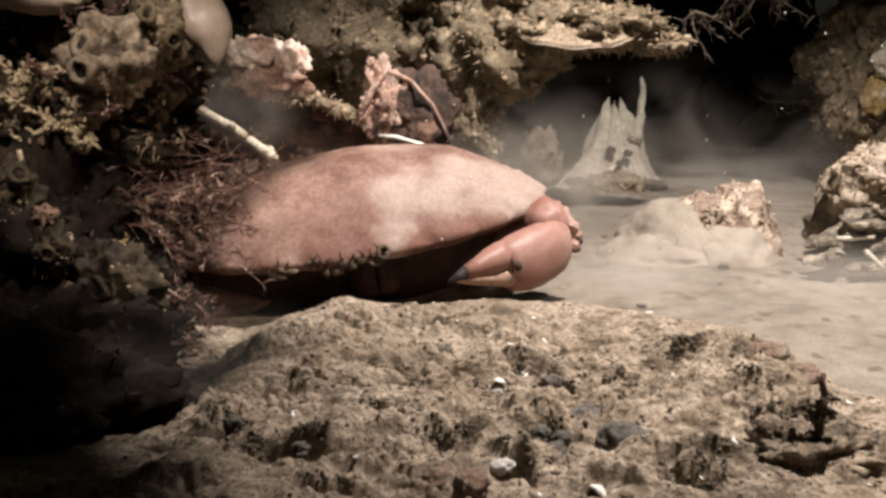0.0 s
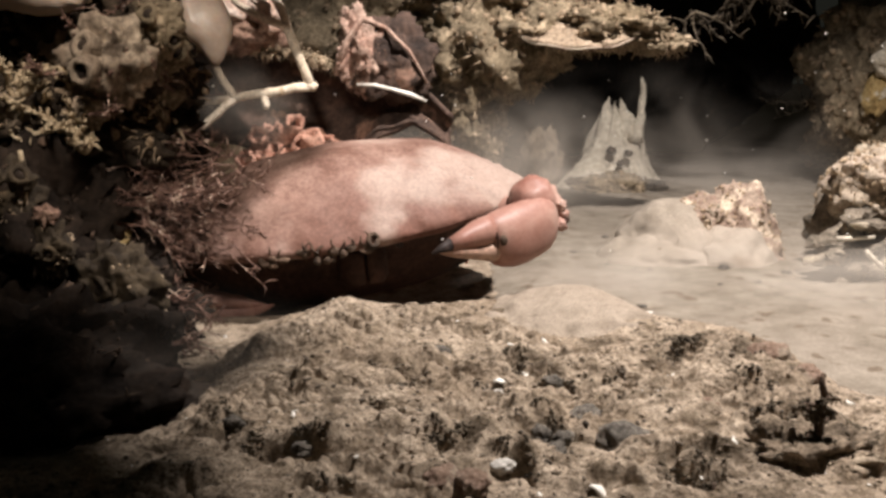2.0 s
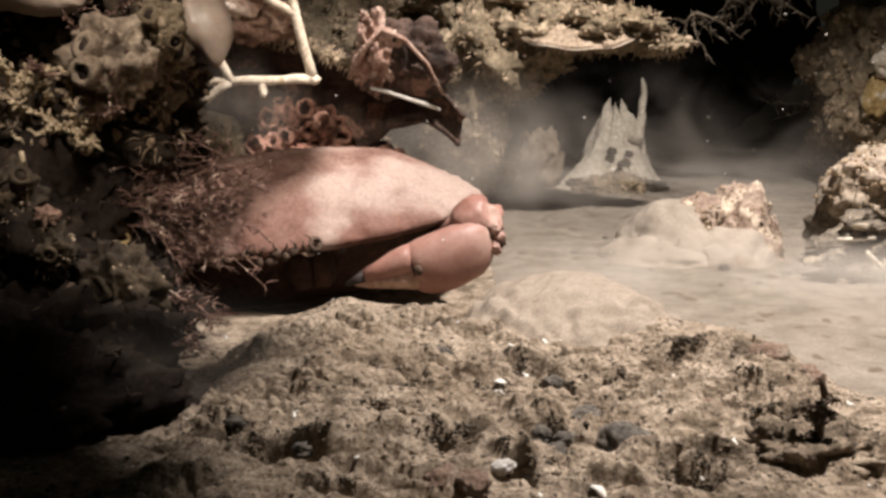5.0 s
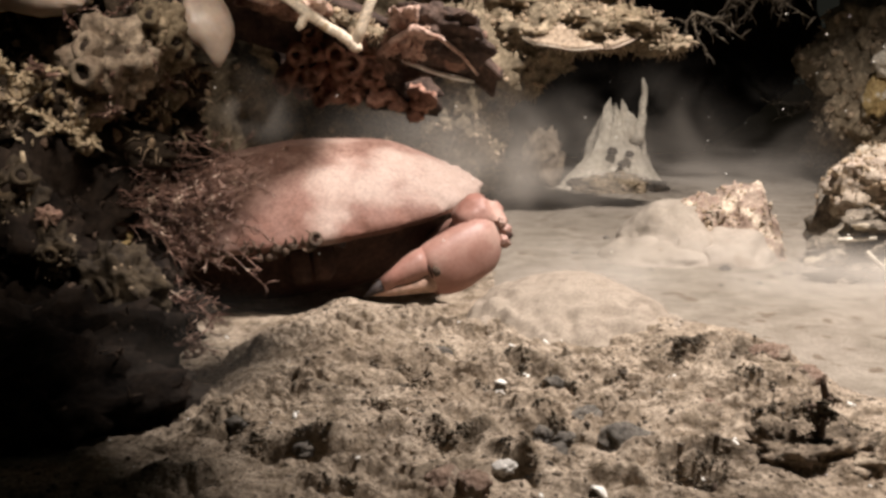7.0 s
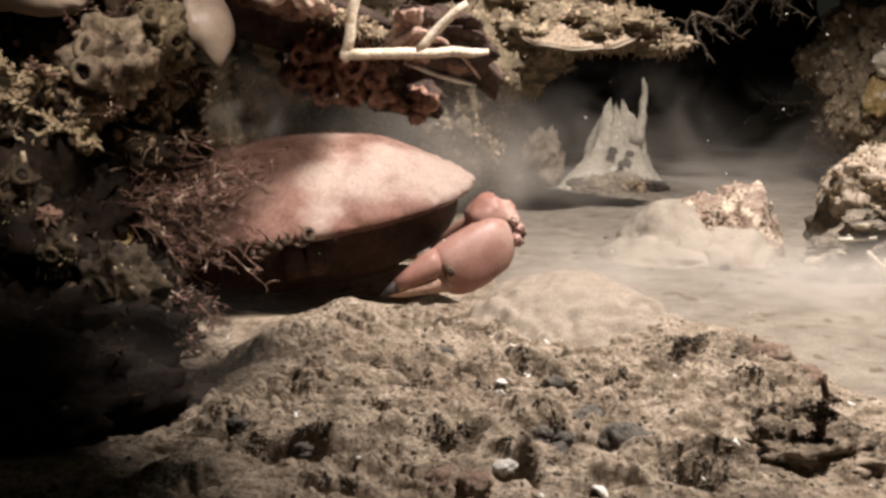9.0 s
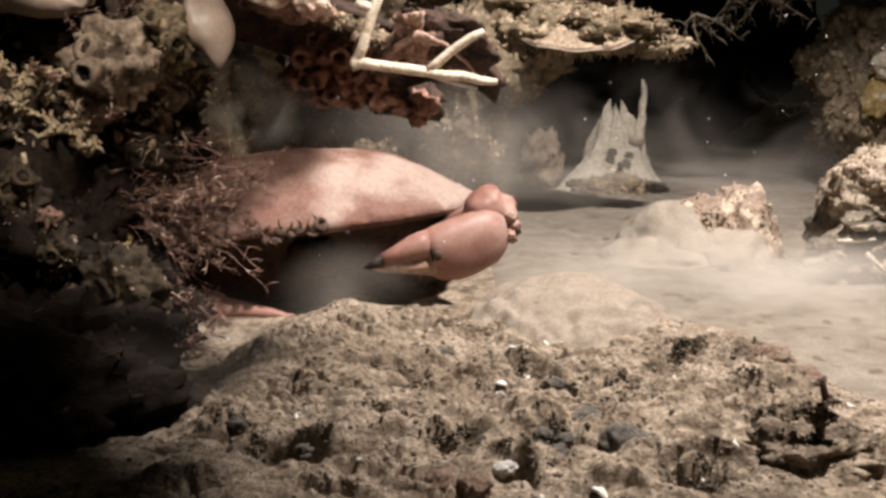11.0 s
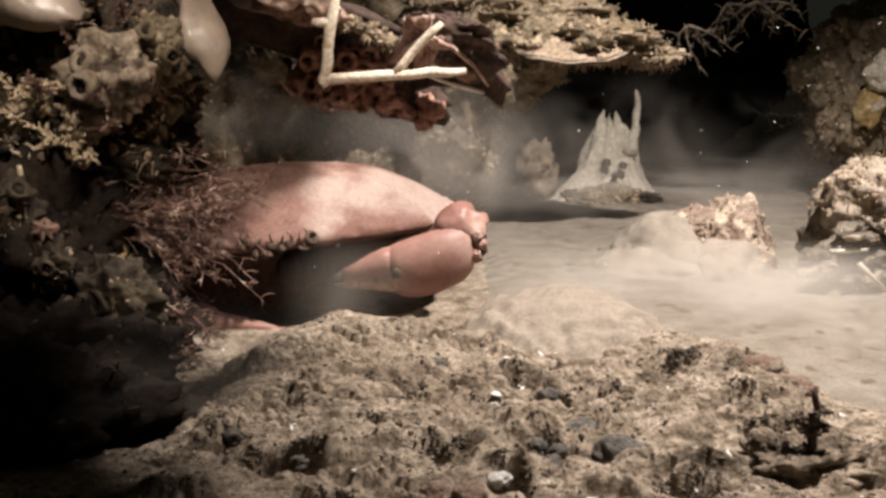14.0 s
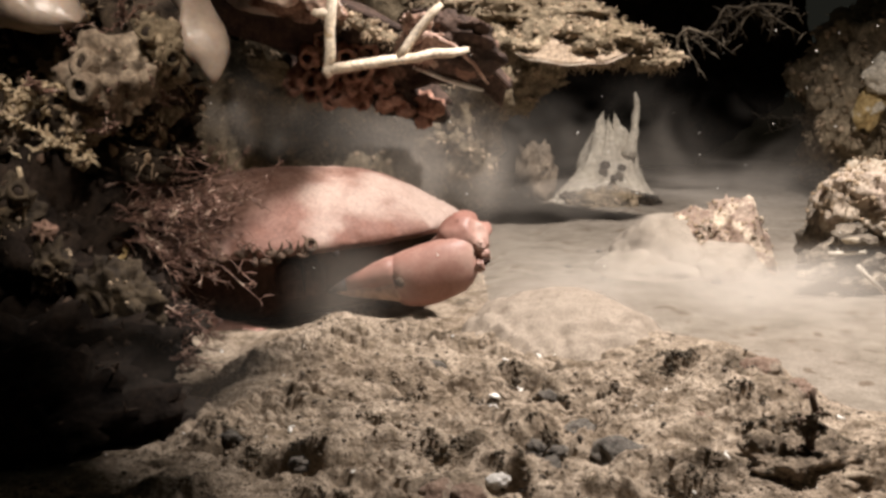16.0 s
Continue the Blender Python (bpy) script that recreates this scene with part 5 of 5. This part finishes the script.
    for i in range(7):
        for j in range(5):
            if i + j > 8 or (i < 1 and j < 1) or rng.random() < 0.12:
                continue
            p = (-0.036 + 0.0082 * i + (0.0040 if j % 2 else 0) + rng.uniform(-0.002, 0.002), 0.002 + rng.uniform(-0.005, 0.004), 0.020 - 0.0085 * j + rng.uniform(-0.002, 0.002) - 0.001 * i)
            part("worm_tube", ragged(hollow_tube(p, (rng.uniform(-0.8, 0.8), -1, rng.uniform(-0.7, 0.8)), rng.uniform(0.006, 0.018), rng.uniform(0.0044, 0.0066), rng, 12, 0.74)), "tube", cluster)
    for i in range(16):
        p = (0.018 + 0.040 * rng.random(), 0.000 + rng.uniform(-0.004, 0.004), -0.002 - 0.016 * rng.random())
        r = rng.uniform(0.0026, 0.0052)
        part("red_lump", blob(p, (r * 1.2, r, r), 0.5, 2, 3, 60 + i, 4, 0.3, 7), "tube", cluster, "crumbly brick-red lump")
    part("spike", tube([(-0.048, -0.003, 0.022), (-0.047, -0.004, 0.040)], [0.0022, 0.0008], 8), "stalk", t, "pale upright spike")
    return t


SLAB = dark_slab()


def branched_stalk():
    """Cream antler-like growth: two forked arms from one vertex. Its space starts at the vertex, in the x-z plane."""
    rng = random.Random(2)
    t = thing("branched_stalk", "cream-coloured antler-like branched stalk, bare and smooth", "branched stalk")
    part("knuckle", blob((0, 0, 0), (0.0042, 0.0034, 0.0032), 0.2, 2, 3, 3), "stalk", t)

    def arm(name, a, length, forks):
        d = Vector((math.cos(a), 0, math.sin(a)))
        pts = bent((0, 0, 0), d * length, Vector((0, -0.003, 0)), 9, rng, 0.0006)
        ob = part(name, tube(pts, [0.0031, 0.0029, 0.0028, 0.0030, 0.0027, 0.0026, 0.0027, 0.0025, 0.0016], 10), "stalk", t)
        for at, turn, size in forks:
            p = pts[at]
            e = Vector((math.cos(a + turn), -0.1, math.sin(a + turn))) * size
            part("fork", tube(bent(p, p + e, Vector((0.001, 0, 0.001)), 6, rng, 0.0005), [0.0027, 0.0025, 0.0024, 0.0024, 0.0023, 0.0014], 9), "stalk", ob)
        return ob

    arm("arm", 0.0, 0.074, ((5, -1.25, 0.030), (5, 0.55, 0.030), (7, -0.7, 0.016), (3, 1.7, 0.009)))
    arm("arm", radians(-78), 0.074, ((4, 0.75, 0.036),))
    return t


STALK = branched_stalk()

# ---- drifting silt ----


def silt(label, size_x, size_y, seed, mat="thin_silt", roll=0.012):
    """Soft patch of suspended silt: a shallow uneven sheet that thins out to nothing."""
    v, f, n = [], [], 30
    for j in range(n + 1):
        for i in range(n + 1):
            x, y = (i / n - 0.5) * size_x, (j / n - 0.5) * size_y
            v.append((x, y, roll * noise.noise(Vector((x * 9, y * 9, seed)))))
    for j in range(n):
        for i in range(n):
            f.append((j * (n + 1) + i, j * (n + 1) + i + 1, (j + 1) * (n + 1) + i + 1, (j + 1) * (n + 1) + i))
    ob = part("silt_cloud", Shape().add(v, f), mat, label=label)
    ob.visible_shadow = False
    return tagged(ob, category="silt cloud", kind="stuff")


SILT = []
# layers that drift low over the sand, one above the other
for n, (z, x, y) in enumerate(((0.017, 0.125, 0.455), (0.022, 0.150, 0.445))):
    SILT.append((silt("pale silt drifting low over the sand", 0.34, 0.14, n + 1, "low_silt", 0.003), [(0, pose(x + 0.02, y + 0.01, z - 0.003, 11, 0, -16)), (4, pose(x + 0.01, y, z, 11, 0, -16)), (9, pose(x, y, z, 12, 1, -18)), (16, pose(x - 0.01, y - 0.01, z + 0.002, 12, 2, -20))]))
# the thicker cloud that rolls in along the mound later on
for n, (z, x, y) in enumerate(((0.019, 0.190, 0.405), (0.027, 0.186, 0.412))):
    SILT.append((silt("grey silt rolling in behind the mound", 0.34, 0.10, n + 12, "thick_silt", 0.004), [(0, pose(x + 0.14, y + 0.06, z - 0.010, 11, 0, -22)), (4, pose(x + 0.09, y + 0.04, z - 0.006, 11, 0, -22)), (9, pose(x + 0.045, y + 0.015, z - 0.002, 12, 1, -22)), (11.5, pose(x, y, z, 14, 2, -24)), (16, pose(x - 0.005, y - 0.005, z + 0.002, 14, 3, -24))]))
SILT += [
    (silt("thin silt drifting over the sand behind the mound", 0.40, 0.26, 2), [(0, pose(0.15, 0.68, 0.040, 12, 0, 0)), (8, pose(0.15, 0.68, 0.042, 12, 1, 0)), (16, pose(0.15, 0.67, 0.044, 12, 1, 0))]),
    (silt("grey puff of silt rising behind the crab", 0.13, 0.13, 3, "haze_silt"), [(0, pose(0.060, 0.640, 0.040, 82, 0, 0)), (2, pose(0.050, 0.640, 0.050, 82, 6, 0)), (4, pose(0.036, 0.640, 0.064, 82, 12, 0)), (9, pose(0.018, 0.640, 0.056, 82, 0, 0)), (12.5, pose(0.022, 0.640, 0.076, 82, -10, 0)), (16, pose(-0.002, 0.640, 0.070, 82, -22, 0))]),
    (silt("soft puff of silt beside the crab", 0.16, 0.11, 33, "haze_silt"), [(0, pose(0.105, 0.600, 0.044, 80, 0, 0)), (4, pose(0.075, 0.600, 0.052, 80, 8, 0)), (9, pose(0.062, 0.600, 0.048, 80, 14, 0)), (12.5, pose(0.050, 0.600, 0.054, 80, 20, 0)), (16, pose(0.050, 0.600, 0.050, 80, 28, 0))]),
    (silt("thin haze of silt between the crab and the rock", 0.24, 0.12, 41), [(0, pose(0.0, 0.680, 0.055, 80, 0, 0)), (6, pose(0.0, 0.680, 0.064, 80, 4, 0)), (16, pose(-0.020, 0.680, 0.074, 80, 10, 0))]),
    (silt("dim haze of silt in the gap of the rock", 0.08, 0.07, 51, "haze_silt"), [(0, pose(-0.112, 0.530, 0.098, 82, 0, 0)), (16, pose(-0.106, 0.530, 0.104, 82, 12, 0))]),
    (silt("thin haze of silt under the overhang", 0.60, 0.20, 4), [(0, pose(0.20, 0.94, 0.045, 80, 0, 0)), (16, pose(0.18, 0.94, 0.050, 80, 4, 0))]),
    (silt("thin brown silt before the dark hollow", 0.13, 0.075, 5), [(0, pose(-0.086, 0.310, 0.008, 78, 0, 10)), (16, pose(-0.080, 0.310, 0.010, 80, 6, 10))]),
    (silt("small puff of silt below the crab", 0.080, 0.062, 6, "haze_silt"), [(0, pose(-0.020, 0.430, -0.034, 70, 0, 0)), (9, pose(-0.035, 0.430, -0.032, 70, 0, 0)), (10.4, pose(-0.044, 0.428, -0.002, 74, 0, 0)), (11.3, pose(-0.042, 0.424, 0.014, 78, 0, 0)), (16, pose(-0.038, 0.424, 0.018, 84, 10, 0))]),
]


def marine_snow():
    """Tiny pale specks hanging in the water."""
    rng = random.Random(77)
    s = Shape()
    v, f = ICO[1]
    for _ in range(110):
        y = rng.uniform(0.35, 1.1)
        c, r = Vector((rng.uniform(-0.4, 0.47) * y, y, rng.uniform(0.03, 0.11 + 0.10 * y))), rng.uniform(0.0002, 0.0006) * (0.5 + y)
        s.add([c + q * r for q in v], f)
    return tagged(part("marine_snow", s, "shell_white", label="tiny pale specks hanging in the dark water"), category="specks", kind="stuff")


marine_snow()


def motions():
    crab_rows = [
        (0, -0.0425, 0.4841, 0.036, 5.8, -7.6, 14.5), (0.5, -0.0434, 0.485, 0.0345, 5.4, -7.8, 15), (1, -0.0461, 0.4858, 0.0356, 4.9, -8.1, 15.5), (1.5, -0.0477, 0.4867, 0.037, 4.5, -8.2, 16), (2, -0.0509, 0.4909, 0.0386, 3.9, -7.5, 18), (2.5, -0.0557, 0.495, 0.0392, 3.2, -6.6, 19.5), (3, -0.0648, 0.4992, 0.0356, 2.6, -5.7, 18.5), (3.5, -0.0717, 0.5034, 0.0348, 2.0, -4.8, 16.5),
        (4, -0.0759, 0.5029, 0.0335, 2.5, -5.0, 15.5), (6.5, -0.0766, 0.5004, 0.0388, 4.8, -6.1, 15), (7, -0.0767, 0.4999, 0.0395, 5.2, -6.3, 15), (8, -0.0788, 0.5, 0.0412, 5.3, -6.6, 15), (9, -0.0808, 0.5002, 0.0417, 5.3, -6.8, 15.5), (11.5, -0.0766, 0.5014, 0.0356, -6.4, -2.2, 19), (12.5, -0.0783, 0.5014, 0.0357, -6.5, -2.2, 20), (13.5, -0.0807, 0.5002, 0.035, -5.6, -2.3, 20), (14.5, -0.0808, 0.499, 0.0359, -4.6, -2.4, 20.5), (15.2, -0.0808, 0.4995, 0.0348, -4.2, -2.6, 20.5), (16, -0.0818, 0.5, 0.0339, -3.9, -2.8, 21)]
    poses = {t: pose(*q) for t, *q in crab_rows}
    walk(CRAB, list(poses.items()))
    # finger joint of the near pincer: x, z, tilt, yaw, roll
    joint = {0: (0.0309, 0.0258, 10, 28, 0), 0.5: (0.0346, 0.0299, 9, 28, 0), 1: (0.034, 0.0339, 9, 28, 0), 1.5: (0.0282, 0.0353, 8, 28, 0), 2: (0.0238, 0.038, 8, 28, 0), 2.5: (0.013, 0.0355, 9, 22, 0), 3: (-0.0046, 0.0269, 11, 10, 4), 3.5: (-0.0083, 0.0273, 12, 2, 6), 4: (-0.0143, 0.0261, 12, 0, 6), 6.5: (-0.0078, 0.0239, 20, 14, 2), 7: (-0.0068, 0.0236, 20, 16, 0), 8: (-0.0015, 0.0236, 21, 16, 0), 9: (-0.0004, 0.0235, 21, 16, 0), 11.5: (-0.0084, 0.0334, 11, 8, 4), 12.5: (-0.0148, 0.0329, 11, 2, 6), 13.5: (-0.0181, 0.0306, 12, 0, 6), 14.5: (-0.0215, 0.0293, 12, -2, 6), 15.2: (-0.02, 0.028, 12, -2, 6), 16: (-0.0183, 0.0262, 12, -2, 6)}
    walk(CLAW, [(t, poses[t].inverted() @ pose(x, 0.442, z, 0, -tilt, yaw) @ pose(0, 0, 0, roll)) for t, (x, z, tilt, yaw, roll) in joint.items()])
    far = {0: (-0.116, 0.000), 3: (-0.118, -0.004), 4: (-0.121, -0.007), 9: (-0.121, -0.011), 11.5: (-0.104, -0.005), 16: (-0.108, -0.009)}
    walk(CLAW_LEFT, [(t, poses[t].inverted() @ pose(x, 0.452, z, 0, 172, 0)) for t, (x, z) in far.items()])
    slab = ((0, -0.0399, 0.6033, 0.0763, 2, 0), (0.5, -0.0424, 0.6041, 0.0808, 2, 0), (1, -0.0445, 0.6063, 0.0935, 1, 0), (1.5, -0.0488, 0.6083, 0.1044, 0, 0), (2, -0.0535, 0.6088, 0.1075, -1, 0), (2.5, -0.0557, 0.6091, 0.1093, -1, 0), (3, -0.0545, 0.6082, 0.1041, 0, 0),
            (3.5, -0.0528, 0.607, 0.0971, 1, 0), (4, -0.0517, 0.6065, 0.0943, 2, 4), (5.2, -0.0420, 0.585, 0.1150, 6, 34), (6.3, -0.0316, 0.5576, 0.1338, 9, 62), (7, -0.0229, 0.5568, 0.1293, 11, 62), (8.5, -0.0214, 0.5566, 0.1281, 12, 62), (12.5, -0.0184, 0.5563, 0.1267, 12, 62),
            (14.5, -0.0123, 0.5575, 0.1335, 13, 62), (16, -0.0127, 0.5577, 0.1346, 13, 62))
    walk(SLAB, [(t, pose(x, y, z, 0, r, 0) @ pose(0, 0, 0, tip, 0, 0)) for t, x, y, z, r, tip in slab])
    stalk = ((0, -0.103, 0.579, 0.065, 150, 100), (0.8, -0.0962, 0.579, 0.0653, 152, 95), (1.2, -0.0917, 0.5811, 0.0772, 163, 80), (1.5, -0.0824, 0.582, 0.0822, 176, 50), (1.8, -0.079, 0.586, 0.1049, 190, 10), (2.5, -0.0808, 0.5865, 0.1076, 180, 0), (4, -0.0801, 0.5842, 0.0945, 167, 0), (5.2, -0.0728, 0.5425, 0.1145, 186, 0), (6.3, -0.0665, 0.5039, 0.1258, 202, 0), (6.5, -0.0565, 0.5049, 0.1315, 190, 0), (6.6, -0.0536, 0.5052, 0.133, 176, 0), (6.8, -0.0454, 0.5048, 0.1307, 158, 0), (7, -0.0457, 0.5044, 0.1286, 146, 0), (7.2, -0.0462, 0.5044, 0.1286, 128, 0), (7.4, -0.0493, 0.5041, 0.1269, 112, 0), (7.6, -0.0508, 0.5037, 0.1252, 98, 0), (8, -0.0476, 0.5036, 0.1237, 87, 0), (9.2, -0.0506, 0.5036, 0.1238, 78, 0), (11.3, -0.0446, 0.5026, 0.1187, 70, 0), (12, -0.0503, 0.5017, 0.1134, 72, 0), (12.5, -0.0525, 0.5019, 0.1144, 75, 0), (13.5, -0.0541, 0.5024, 0.1114, 76, 0), (14.5, -0.0625, 0.5037, 0.1247, 86, 0), (16, -0.0564, 0.5037, 0.1242, 86, 0))
    walk(STALK, [(t, pose(x, y, z, 0, -a, 0) @ pose(0, 0, 0, tip, 0, 0)) for t, x, y, z, a, tip in stalk])
    walk(HEAP, [(t, pose(0, 0, z)) for t, z in ((0, -0.021), (0.6, -0.020), (1.5, -0.010), (2.5, -0.003), (3.2, 0.0), (8, 0.0008), (16, 0.0))])
    for cloud, rows in SILT:
        walk(cloud, rows)


motions()
